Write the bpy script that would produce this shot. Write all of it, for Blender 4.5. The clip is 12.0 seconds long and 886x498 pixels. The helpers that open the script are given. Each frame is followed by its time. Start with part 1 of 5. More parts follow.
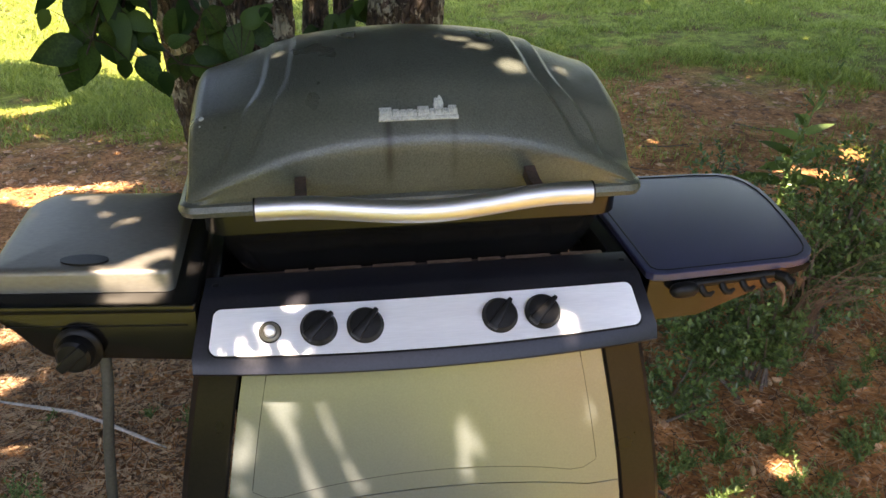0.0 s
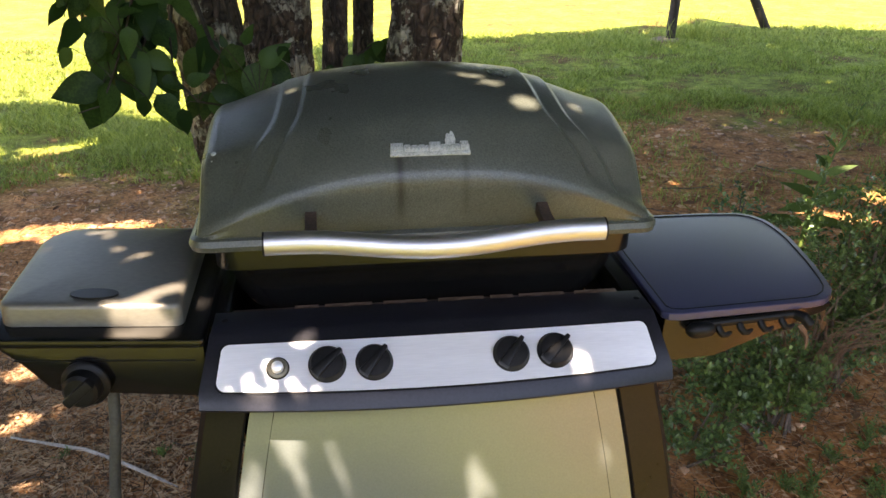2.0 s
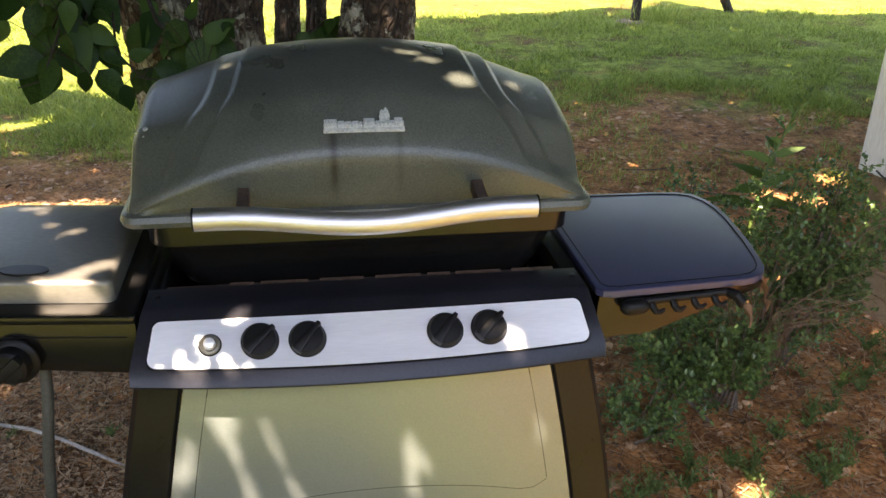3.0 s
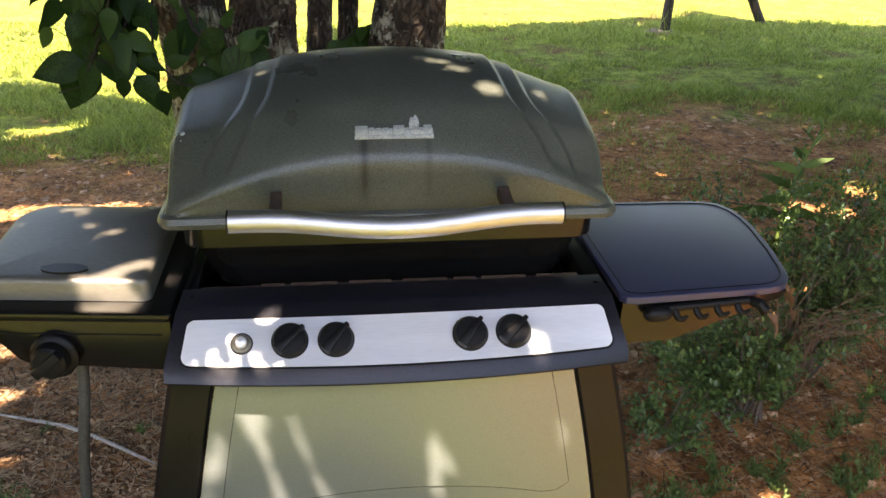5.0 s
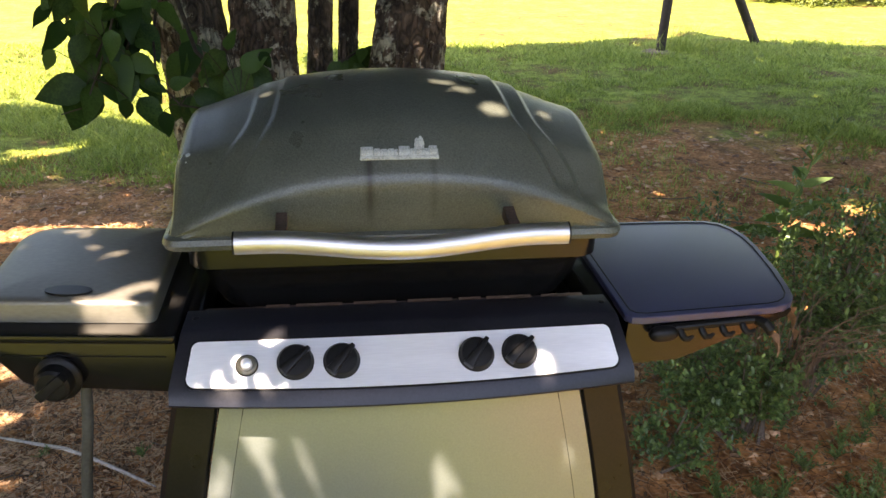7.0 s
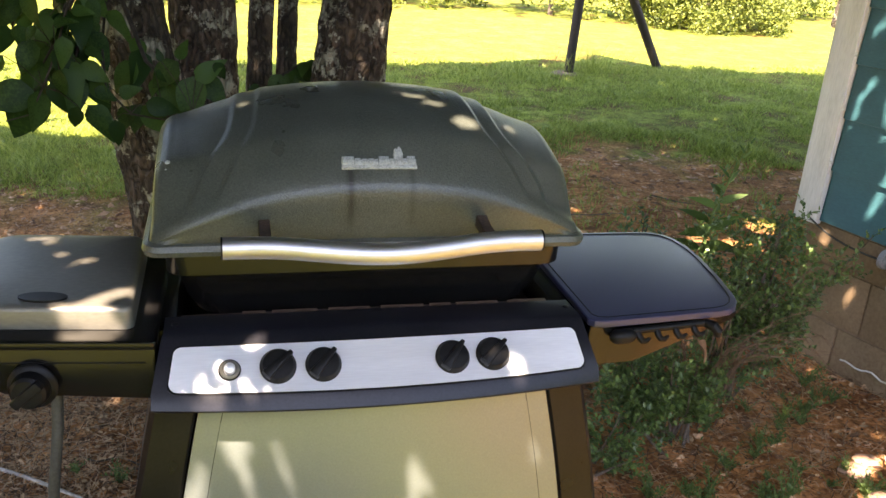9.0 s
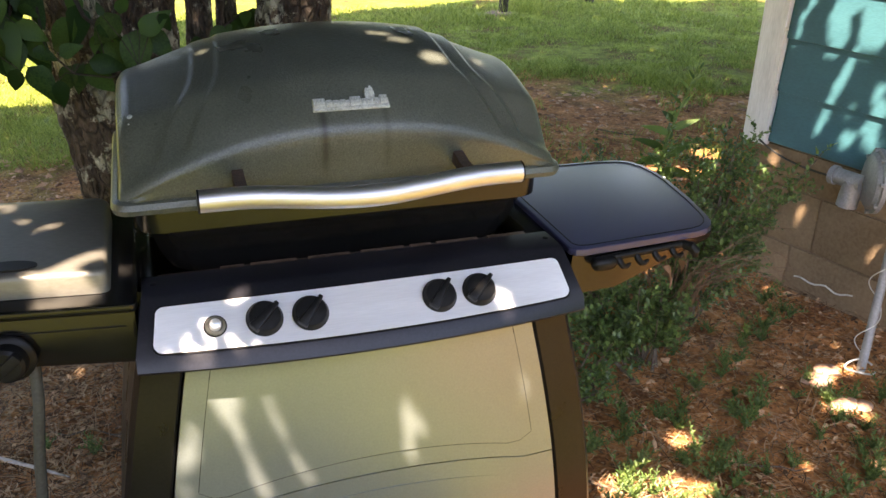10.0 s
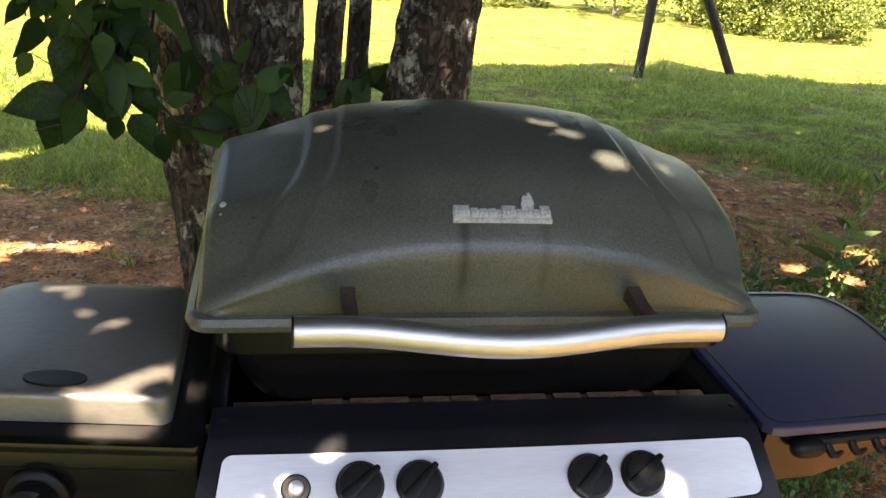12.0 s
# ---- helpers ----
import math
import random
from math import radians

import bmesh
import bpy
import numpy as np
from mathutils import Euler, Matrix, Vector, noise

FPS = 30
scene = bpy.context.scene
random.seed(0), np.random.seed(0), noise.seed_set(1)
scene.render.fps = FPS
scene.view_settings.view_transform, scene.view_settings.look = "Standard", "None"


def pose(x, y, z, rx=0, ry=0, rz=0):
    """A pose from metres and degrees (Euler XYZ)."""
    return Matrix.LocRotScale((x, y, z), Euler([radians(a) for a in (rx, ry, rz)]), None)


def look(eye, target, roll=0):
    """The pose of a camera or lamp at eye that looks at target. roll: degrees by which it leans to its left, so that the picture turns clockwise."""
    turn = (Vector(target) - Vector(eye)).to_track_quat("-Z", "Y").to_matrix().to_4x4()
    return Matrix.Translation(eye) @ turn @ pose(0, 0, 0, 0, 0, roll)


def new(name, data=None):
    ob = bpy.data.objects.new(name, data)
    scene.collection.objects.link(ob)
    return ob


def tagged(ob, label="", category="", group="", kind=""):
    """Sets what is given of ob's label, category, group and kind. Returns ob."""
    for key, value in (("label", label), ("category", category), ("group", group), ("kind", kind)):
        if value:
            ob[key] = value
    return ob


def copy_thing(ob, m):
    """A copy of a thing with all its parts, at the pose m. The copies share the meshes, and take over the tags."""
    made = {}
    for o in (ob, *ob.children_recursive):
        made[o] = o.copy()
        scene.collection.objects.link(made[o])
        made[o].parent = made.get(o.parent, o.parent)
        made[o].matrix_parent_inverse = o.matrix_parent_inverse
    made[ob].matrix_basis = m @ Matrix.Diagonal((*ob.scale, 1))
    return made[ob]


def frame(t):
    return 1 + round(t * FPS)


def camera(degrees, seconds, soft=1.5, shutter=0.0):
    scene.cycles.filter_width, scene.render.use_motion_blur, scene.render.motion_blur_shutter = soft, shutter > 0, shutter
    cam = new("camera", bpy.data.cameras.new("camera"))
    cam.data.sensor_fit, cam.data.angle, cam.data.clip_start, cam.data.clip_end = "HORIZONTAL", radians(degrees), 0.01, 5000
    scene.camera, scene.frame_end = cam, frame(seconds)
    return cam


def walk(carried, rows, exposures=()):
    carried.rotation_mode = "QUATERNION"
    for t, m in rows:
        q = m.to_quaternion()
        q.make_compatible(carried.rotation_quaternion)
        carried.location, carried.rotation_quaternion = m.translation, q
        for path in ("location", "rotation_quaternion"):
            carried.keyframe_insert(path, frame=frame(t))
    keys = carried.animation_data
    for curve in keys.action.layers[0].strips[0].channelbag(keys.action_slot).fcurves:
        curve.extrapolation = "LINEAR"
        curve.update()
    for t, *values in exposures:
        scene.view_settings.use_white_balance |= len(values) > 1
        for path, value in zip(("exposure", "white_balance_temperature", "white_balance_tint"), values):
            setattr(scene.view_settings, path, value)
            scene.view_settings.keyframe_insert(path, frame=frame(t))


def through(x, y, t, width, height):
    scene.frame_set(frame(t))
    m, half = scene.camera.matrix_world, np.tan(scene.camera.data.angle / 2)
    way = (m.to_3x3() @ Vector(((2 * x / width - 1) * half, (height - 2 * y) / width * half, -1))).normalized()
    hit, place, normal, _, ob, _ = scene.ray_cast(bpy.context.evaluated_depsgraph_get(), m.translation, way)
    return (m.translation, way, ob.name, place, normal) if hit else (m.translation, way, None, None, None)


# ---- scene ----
cam = camera(53.4, 12.0)
METRES, EYE, TILT, LEAN, TURN = 0.83, 1.48, -26.46, -0.42, -8.72
ROWS = [
    (0.0, 0.0, 0.0, 0.0, 0.0, 0.0, -0.0),
    (0.5, -0.0153, 0.0016, 0.0047, 0.22, 1.16, 0.06),
    (1.0, -0.0091, 0.0137, -0.002, 0.83, 1.48, 0.0),
    (1.5, 0.0061, 0.0139, -0.0107, 1.24, 2.25, -0.43),
    (2.0, 0.019, 0.0172, -0.0097, 1.44, 2.75, -0.47),
    (2.5, 0.055, 0.0187, -0.0082, -0.06, 2.47, -0.1),
    (3.0, 0.0794, 0.0166, -0.0171, -0.51, 1.58, -0.55),
    (5.0, 0.0794, -0.016, -0.0234, 1.19, 2.05, -1.41),
    (5.5, 0.0777, -0.0001, -0.0174, 2.8, 2.02, 0.15),
    (6.0, 0.0744, 0.0121, -0.0042, 3.38, 2.43, -0.46),
    (6.5, 0.0672, 0.0072, 0.0002, 2.6, 3.07, -0.81),
    (7.0, 0.0633, -0.0155, -0.0222, 0.95, 3.33, -1.2),
    (9.0, -0.0708, -0.0703, -0.0472, -5.43, 4.57, -0.84),
    (9.5, -0.1112, -0.057, -0.0607, -8.45, 2.88, 2.93),
    (10.0, -0.1368, -0.0385, -0.065, -8.94, 1.23, 3.5),
    (10.5, -0.0794, -0.005, -0.0458, -6.37, 3.23, 2.5),
    (11.0, -0.0148, 0.0551, 0.0018, -0.1, 5.79, 0.89),
    (11.5, -0.0321, 0.1387, 0.0138, 2.03, 6.16, -1.07),
    (12.0, -0.1677, 0.3234, 0.0887, -2.74, 4.39, -3.12),
]
walk(cam, [(t, pose(0, 0, EYE, TILT, LEAN, TURN) @ pose(METRES * x, METRES * y, METRES * z, 90 + pitch, roll, yaw)) for t, x, y, z, yaw, pitch, roll in ROWS],
     exposures=[(0.0, 3.04, 7550, 23), (7.0, 3.05, 7550, 23), (9.8, 3.13, 7550, 23), (11.3, 2.91, 7550, 23), (12.0, 2.95, 7550, 23)])

# ---- world, sun, exposure ----
SUN = Vector((-0.42, -0.62, 1.15)).normalized()
world = bpy.data.worlds.new("sky")
scene.world = world
world.use_nodes = True
wn = world.node_tree.nodes
sky = wn.new("ShaderNodeTexSky")
sky.sky_type, sky.sun_disc = "NISHITA", False
sky.sun_elevation = math.asin(SUN.z)
sky.sun_rotation = math.atan2(SUN.x, SUN.y)
world.node_tree.links.new(sky.outputs[0], wn["Background"].inputs[0])
wn["Background"].inputs[1].default_value = 0.15
sun = new("sun", bpy.data.lights.new("sun", "SUN"))
sun.data.energy, sun.data.angle, sun.data.color = 5.0, radians(0.45), (1.0, 0.93, 0.80)
sun.matrix_world = look(SUN * 30, (0, 0, 0))


# ---- materials ----
def material(name, dark, light, rough=0.6, metal=0.0, scale=8.0, fine=80.0, bump=0.15, third=None, rough_var=0.1,
             stretch=(1, 1, 1), depth=0.004, per_piece=0.0, coat=0.0):
    """A surface of two or three colours mixed by coarse and fine noise, with relief and uneven gloss."""
    m = bpy.data.materials.new(name)
    m.use_nodes = True
    nodes, links = m.node_tree.nodes, m.node_tree.links
    b = nodes["Principled BSDF"]
    tc = nodes.new("ShaderNodeTexCoord")
    mp = nodes.new("ShaderNodeMapping")
    mp.inputs["Scale"].default_value = stretch
    links.new(tc.outputs["Object"], mp.inputs[0])
    coarse = nodes.new("ShaderNodeTexNoise")
    coarse.inputs["Scale"].default_value, coarse.inputs["Detail"].default_value = scale, 5
    small = nodes.new("ShaderNodeTexNoise")
    small.inputs["Scale"].default_value, small.inputs["Detail"].default_value = fine, 4
    for n in (coarse, small):
        links.new(mp.outputs[0], n.inputs["Vector"])
    mix = nodes.new("ShaderNodeMath")
    mix.operation = "MULTIPLY_ADD"
    mix.inputs[1].default_value = 0.5
    half = nodes.new("ShaderNodeMath")
    half.operation = "MULTIPLY"
    half.inputs[1].default_value = 0.5
    links.new(small.outputs[0], half.inputs[0])
    links.new(coarse.outputs[0], mix.inputs[0])
    links.new(half.outputs[0], mix.inputs[2])
    value = mix.outputs[0]
    if per_piece:
        info = nodes.new("ShaderNodeObjectInfo")
        geo = nodes.new("ShaderNodeNewGeometry")
        both = nodes.new("ShaderNodeMath")
        both.operation = "ADD"
        links.new(info.outputs["Random"], both.inputs[0])
        links.new(geo.outputs["Random Per Island"], both.inputs[1])
        wrap = nodes.new("ShaderNodeMath")
        wrap.operation = "FRACT"
        links.new(both.outputs[0], wrap.inputs[0])
        add = nodes.new("ShaderNodeMath")
        add.operation = "MULTIPLY_ADD"
        add.inputs[1].default_value = per_piece
        links.new(wrap.outputs[0], add.inputs[0])
        sub = nodes.new("ShaderNodeMath")
        sub.operation = "SUBTRACT"
        sub.inputs[1].default_value = per_piece / 2
        links.new(value, add.inputs[2])
        links.new(add.outputs[0], sub.inputs[0])
        value = sub.outputs[0]
    ramp = nodes.new("ShaderNodeValToRGB")
    e = ramp.color_ramp.elements
    e[0].position, e[0].color = 0.36, (*dark, 1)
    e[1].position, e[1].color = 0.60 if third else 0.64, (*light, 1)
    if third:
        k = e.new(0.645)
        k.color = (*third, 1)
    links.new(value, ramp.inputs[0])
    links.new(ramp.outputs[0], b.inputs["Base Color"])
    rr = nodes.new("ShaderNodeMapRange")
    rr.inputs[3].default_value, rr.inputs[4].default_value = max(0.02, rough - rough_var), min(1, rough + rough_var)
    links.new(coarse.outputs[0], rr.inputs[0])
    links.new(rr.outputs[0], b.inputs["Roughness"])
    b.inputs["Metallic"].default_value = metal
    b.inputs["Coat Weight"].default_value = coat
    if bump:
        bp = nodes.new("ShaderNodeBump")
        bp.inputs["Strength"].default_value, bp.inputs["Distance"].default_value = bump, depth
        links.new(small.outputs[0], bp.inputs["Height"])
        links.new(bp.outputs[0], b.inputs["Normal"])
    return m


def leaf_material(name, dark, light, gloss=0.45, through=0.35):
    m = material(name, dark, light, gloss, 0, 30, 200, 0.1, per_piece=0.5)
    nodes, links = m.node_tree.nodes, m.node_tree.links
    b, out = nodes["Principled BSDF"], nodes["Material Output"]
    tr = nodes.new("ShaderNodeBsdfTranslucent")
    ramp = [n for n in nodes if n.type == "VALTORGB"][0]
    links.new(ramp.outputs[0], tr.inputs[0])
    mx = nodes.new("ShaderNodeMixShader")
    mx.inputs[0].default_value = through
    links.new(b.outputs[0], mx.inputs[1])
    links.new(tr.outputs[0], mx.inputs[2])
    links.new(mx.outputs[0], out.inputs[0])
    return m


LID = material("hammered_green_grey_paint", (0.041, 0.046, 0.037), (0.093, 0.101, 0.082), 0.29, 0.08, 5, 380, 0.60, depth=0.0012, rough_var=0.06)
BLACK = material("gloss_black_enamel", (0.004, 0.004, 0.004), (0.009, 0.0085, 0.008), 0.20, 0.0, 10, 300, 0.05, depth=0.0006, rough_var=0.08)
PANELBLACK = material("black_cart_paint", (0.004, 0.004, 0.004), (0.010, 0.009, 0.008), 0.30, 0.0, 8, 240, 0.06, depth=0.0006)
BLACK.node_tree.nodes["Principled BSDF"].inputs["Specular IOR Level"].default_value = 0.34
PANELBLACK.node_tree.nodes["Principled BSDF"].inputs["Specular IOR Level"].default_value = 0.22
DARKTWIG = material("dark_twig", (0.014, 0.010, 0.007), (0.045, 0.033, 0.024), 0.85, 0.0, 20, 120, 0.5)
SATIN = material("satin_black_paint", (0.006, 0.006, 0.008), (0.013, 0.013, 0.017), 0.32, 0.0, 9, 260, 0.15, depth=0.0006)
SATIN.node_tree.nodes["Principled BSDF"].inputs["Specular IOR Level"].default_value = 0.27
SHELF = material("blue_black_shelf_plastic", (0.027, 0.029, 0.062), (0.038, 0.041, 0.083), 0.30, 0.0, 4, 500, 0.2, depth=0.0006, rough_var=0.06)
SHELF.node_tree.nodes["Principled BSDF"].inputs["Specular IOR Level"].default_value = 0.38
PLASTIC = material("black_knob_plastic", (0.004, 0.004, 0.004), (0.011, 0.011, 0.011), 0.42, 0.0, 20, 200, 0.1, depth=0.0006)
PLASTIC.node_tree.nodes["Principled BSDF"].inputs["Specular IOR Level"].default_value = 0.14
STEEL = material("brushed_steel", (0.50, 0.49, 0.46), (0.62, 0.61, 0.58), 0.47, 1.0, 6, 60, 0.05, stretch=(0.5, 4, 4), depth=0.0008, rough_var=0.07)
COVER = material("dull_grey_steel", (0.160, 0.149, 0.120), (0.205, 0.193, 0.160), 0.48, 0.55, 5, 160, 0.04, stretch=(0.6, 1.5, 1.5), depth=0.0006, rough_var=0.06)
DOORSTEEL = material("dull_lacquered_steel", (0.176, 0.202, 0.196), (0.210, 0.234, 0.228), 0.29, 0.58, 2.2, 340, 0.03, depth=0.0005, rough_var=0.05)
PLATE = material("pale_steel_plate", (0.76, 0.76, 0.77), (0.85, 0.85, 0.86), 0.42, 0.55, 6, 90, 0.04, stretch=(0.4, 6, 6), depth=0.0006)
BADGE = material("weathered_badge", (0.22, 0.235, 0.22), (0.45, 0.47, 0.44), 0.65, 0.1, 90, 420, 0.6, third=(0.38, 0.30, 0.20), depth=0.001)
RUST = material("rusty_bracket", (0.030, 0.020, 0.014), (0.085, 0.052, 0.034), 0.7, 0.2, 30, 200, 0.3)
RUBBER = material("grey_rubber_hose", (0.018, 0.019, 0.016), (0.045, 0.046, 0.040), 0.65, 0.0, 20, 200, 0.15)
TYRE = material("tyre_rubber", (0.01, 0.01, 0.01), (0.03, 0.03, 0.03), 0.8, 0.0, 20, 200, 0.2)


def bark_material():
    """Dark cracked bark with brown plates and pale lichen."""
    m = material("cracked_bark", (0.028, 0.019, 0.013), (0.150, 0.112, 0.082), 0.93, 0.0, 18, 70, 1.0, stretch=(1, 1, 0.5), depth=0.03)
    nodes, links = m.node_tree.nodes, m.node_tree.links
    b = nodes["Principled BSDF"]
    base = b.inputs["Base Color"].links[0].from_socket
    tc = nodes.new("ShaderNodeTexCoord")
    mp = nodes.new("ShaderNodeMapping")
    mp.inputs["Scale"].default_value = (1, 1, 0.55)
    links.new(tc.outputs["Object"], mp.inputs[0])
    warp = nodes.new("ShaderNodeTexNoise")
    warp.inputs["Scale"].default_value = 12
    links.new(mp.outputs[0], warp.inputs["Vector"])
    add = nodes.new("ShaderNodeMix")
    add.data_type = "RGBA"
    add.inputs[0].default_value = 0.22
    links.new(mp.outputs[0], add.inputs[6])
    links.new(warp.outputs["Color"], add.inputs[7])
    vor = nodes.new("ShaderNodeTexVoronoi")
    vor.feature = "DISTANCE_TO_EDGE"
    vor.inputs["Scale"].default_value = 26
    links.new(add.outputs[2], vor.inputs["Vector"])
    crack = nodes.new("ShaderNodeMapRange")
    crack.inputs[1].default_value, crack.inputs[2].default_value, crack.inputs[3].default_value, crack.inputs[4].default_value = 0.0, 0.20, 0.40, 1.0
    links.new(vor.outputs["Distance"], crack.inputs[0])
    lich = nodes.new("ShaderNodeTexNoise")
    lich.inputs["Scale"].default_value, lich.inputs["Detail"].default_value, lich.inputs["Roughness"].default_value = 9, 8, 0.72
    links.new(tc.outputs["Object"], lich.inputs["Vector"])
    lr = nodes.new("ShaderNodeMapRange")
    lr.inputs[1].default_value, lr.inputs[2].default_value = 0.525, 0.555
    links.new(lich.outputs[0], lr.inputs[0])
    mixl = nodes.new("ShaderNodeMix")
    mixl.data_type = "RGBA"
    mixl.inputs[7].default_value = (0.39, 0.38, 0.30, 1)
    links.new(lr.outputs[0], mixl.inputs[0])
    links.new(base, mixl.inputs[6])
    dark = nodes.new("ShaderNodeMix")
    dark.data_type, dark.blend_type = "RGBA", "MULTIPLY"
    dark.inputs[0].default_value = 1.0
    links.new(mixl.outputs[2], dark.inputs[6])
    links.new(crack.outputs[0], dark.inputs[7])
    links.new(dark.outputs[2], b.inputs["Base Color"])
    bp = nodes.new("ShaderNodeBump")
    bp.inputs["Strength"].default_value, bp.inputs["Distance"].default_value = 1.0, 0.012
    links.new(crack.outputs[0], bp.inputs["Height"])
    links.new(b.inputs["Normal"].links[0].from_socket, bp.inputs["Normal"])
    links.new(bp.outputs[0], b.inputs["Normal"])
    return m


BARK = bark_material()
TWIG = material("twig_bark", (0.05, 0.035, 0.025), (0.16, 0.12, 0.09), 0.85, 0.0, 20, 120, 0.5)
DEADLEAF = material("dead_brown_leaf", (0.11, 0.055, 0.025), (0.26, 0.145, 0.07), 0.75, 0.0, 25, 120, 0.3)
STRAW = material("dry_tan_twig", (0.075, 0.042, 0.024), (0.20, 0.125, 0.075), 0.85, 0.0, 20, 120, 0.4)
STICK = material("bleached_stick", (0.20, 0.17, 0.14), (0.42, 0.38, 0.33), 0.85, 0.0, 20, 120, 0.5)
LEAF = leaf_material("broad_leaf", (0.022, 0.050, 0.012), (0.045, 0.095, 0.022), 0.62, 0.28)
# darker copy of the broad leaf green, shade put into its colour
HANGLEAF = leaf_material("shaded_broad_leaf", (0.014, 0.038, 0.008), (0.044, 0.092, 0.019), 0.5, 0.3)
HANGLEAF.node_tree.nodes["Principled BSDF"].inputs["Specular IOR Level"].default_value = 0.2
BUSHLEAF = leaf_material("holly_leaf", (0.048, 0.094, 0.026), (0.135, 0.215, 0.060), 0.34, 0.25)
WEEDLEAF = leaf_material("weed_leaf", (0.062, 0.115, 0.024), (0.150, 0.215, 0.050), 0.5)
PALELEAF = leaf_material("pale_weed_leaf", (0.065, 0.118, 0.024), (0.125, 0.195, 0.045), 0.6, 0.4)
FARLEAF = leaf_material("hedge_leaf", (0.075, 0.110, 0.018), (0.25, 0.28, 0.050), 0.6)
GRASS = leaf_material("grass_blade", (0.135, 0.195, 0.026), (0.34, 0.40, 0.075), 0.6, 0.4)
LITTER = material("dry_leaf", (0.095, 0.053, 0.028), (0.48, 0.305, 0.170), 0.85, 0.0, 20, 90, 0.4, per_piece=0.6)
LITTER.node_tree.nodes["Principled BSDF"].inputs["Specular IOR Level"].default_value = 0.12
TEAL = material("teal_siding_paint", (0.020, 0.085, 0.100), (0.030, 0.118, 0.138), 0.6, 0.0, 3, 60, 0.35, stretch=(4, 0.4, 4), depth=0.002)
WHITE = material("chalky_white_trim", (0.55, 0.54, 0.50), (0.74, 0.73, 0.69), 0.7, 0.0, 5, 60, 0.3, stretch=(4, 4, 0.5), depth=0.002)
BLOCK = material("tan_painted_block", (0.135, 0.086, 0.044), (0.215, 0.146, 0.082), 0.85, 0.0, 5, 90, 0.5, depth=0.004)
MORTAR = material("dusty_mortar", (0.13, 0.085, 0.050), (0.20, 0.135, 0.085), 0.95, 0.0, 8, 120, 0.4)
GREYPAINT = material("grey_meter_metal", (0.20, 0.21, 0.22), (0.31, 0.32, 0.33), 0.5, 0.3, 15, 150, 0.1)
PVC = material("grey_conduit", (0.20, 0.20, 0.19), (0.32, 0.315, 0.30), 0.55, 0.0, 12, 120, 0.1)
WIRE = material("pale_wire", (0.45, 0.43, 0.38), (0.62, 0.60, 0.54), 0.6, 0.0, 20, 100, 0.0)
POST = material("weathered_post", (0.018, 0.013, 0.010), (0.05, 0.038, 0.028), 0.9, 0.0, 4, 60, 0.5, stretch=(4, 4, 0.6), depth=0.004)
CLOD = material("clay_clod", (0.19, 0.090, 0.040), (0.60, 0.35, 0.19), 0.95, 0.0, 30, 140, 0.5, per_piece=0.7)
ROCK = material("clay_rock", (0.22, 0.12, 0.07), (0.42, 0.28, 0.19), 0.9, 0.0, 8, 70, 0.5)


# ---- mesh helpers ----
PLACES = {}


def thing(name, at, label, category, group=""):
    ob = new(name)
    ob.location = at
    PLACES[ob.name] = Vector(at)
    return tagged(ob, label, category, group)


def finish(bm, smooth=True):
    bmesh.ops.recalc_face_normals(bm, faces=bm.faces)
    if smooth:
        for f in bm.faces:
            f.smooth = True
        for e in bm.edges:
            if len(e.link_faces) == 2 and e.calc_face_angle(0) > 0.52:
                e.smooth = False
    return bm


def part(name, bm, mat, parent=None, label="", at=None):
    """Links a bmesh, given in world metres, as one mesh object under a thing or a part."""
    finish(bm)
    n = max(1, len(bm.verts))
    c = Vector(at) if at is not None else sum((v.co for v in bm.verts), Vector()) / n
    bmesh.ops.translate(bm, verts=bm.verts, vec=-c)
    me = bpy.data.meshes.new(name)
    bm.to_mesh(me)
    bm.free()
    me.materials.append(mat)
    ob = new(name, me)
    PLACES[ob.name] = c
    if parent:
        ob.parent = parent
        ob.location = c - PLACES[parent.name]
    else:
        ob.location = c
    if label:
        ob["label"] = label
    return ob


def raw(name, verts, faces, mat, parent=None, label="", smooth=False):
    me = bpy.data.meshes.new(name)
    me.from_pydata(verts, [], faces)
    me.materials.append(mat)
    if smooth:
        me.polygons.foreach_set("use_smooth", [True] * len(me.polygons))
    ob = new(name, me)
    PLACES[ob.name] = Vector((0, 0, 0))
    if parent:
        ob.parent = parent
        ob.location = -PLACES[parent.name]
    if label:
        ob["label"] = label
    return ob


def box(x0, x1, y0, y1, z0, z1, bevel=0.0, seg=2, bm=None):
    own = bmesh.new()
    bmesh.ops.create_cube(own, size=1)
    for v in own.verts:
        v.co = Vector(((x0 + x1) / 2 + v.co.x * (x1 - x0), (y0 + y1) / 2 + v.co.y * (y1 - y0), (z0 + z1) / 2 + v.co.z * (z1 - z0)))
    if bevel:
        bmesh.ops.bevel(own, geom=own.edges[:], offset=bevel, segments=seg, affect="EDGES", profile=0.6)
    return own


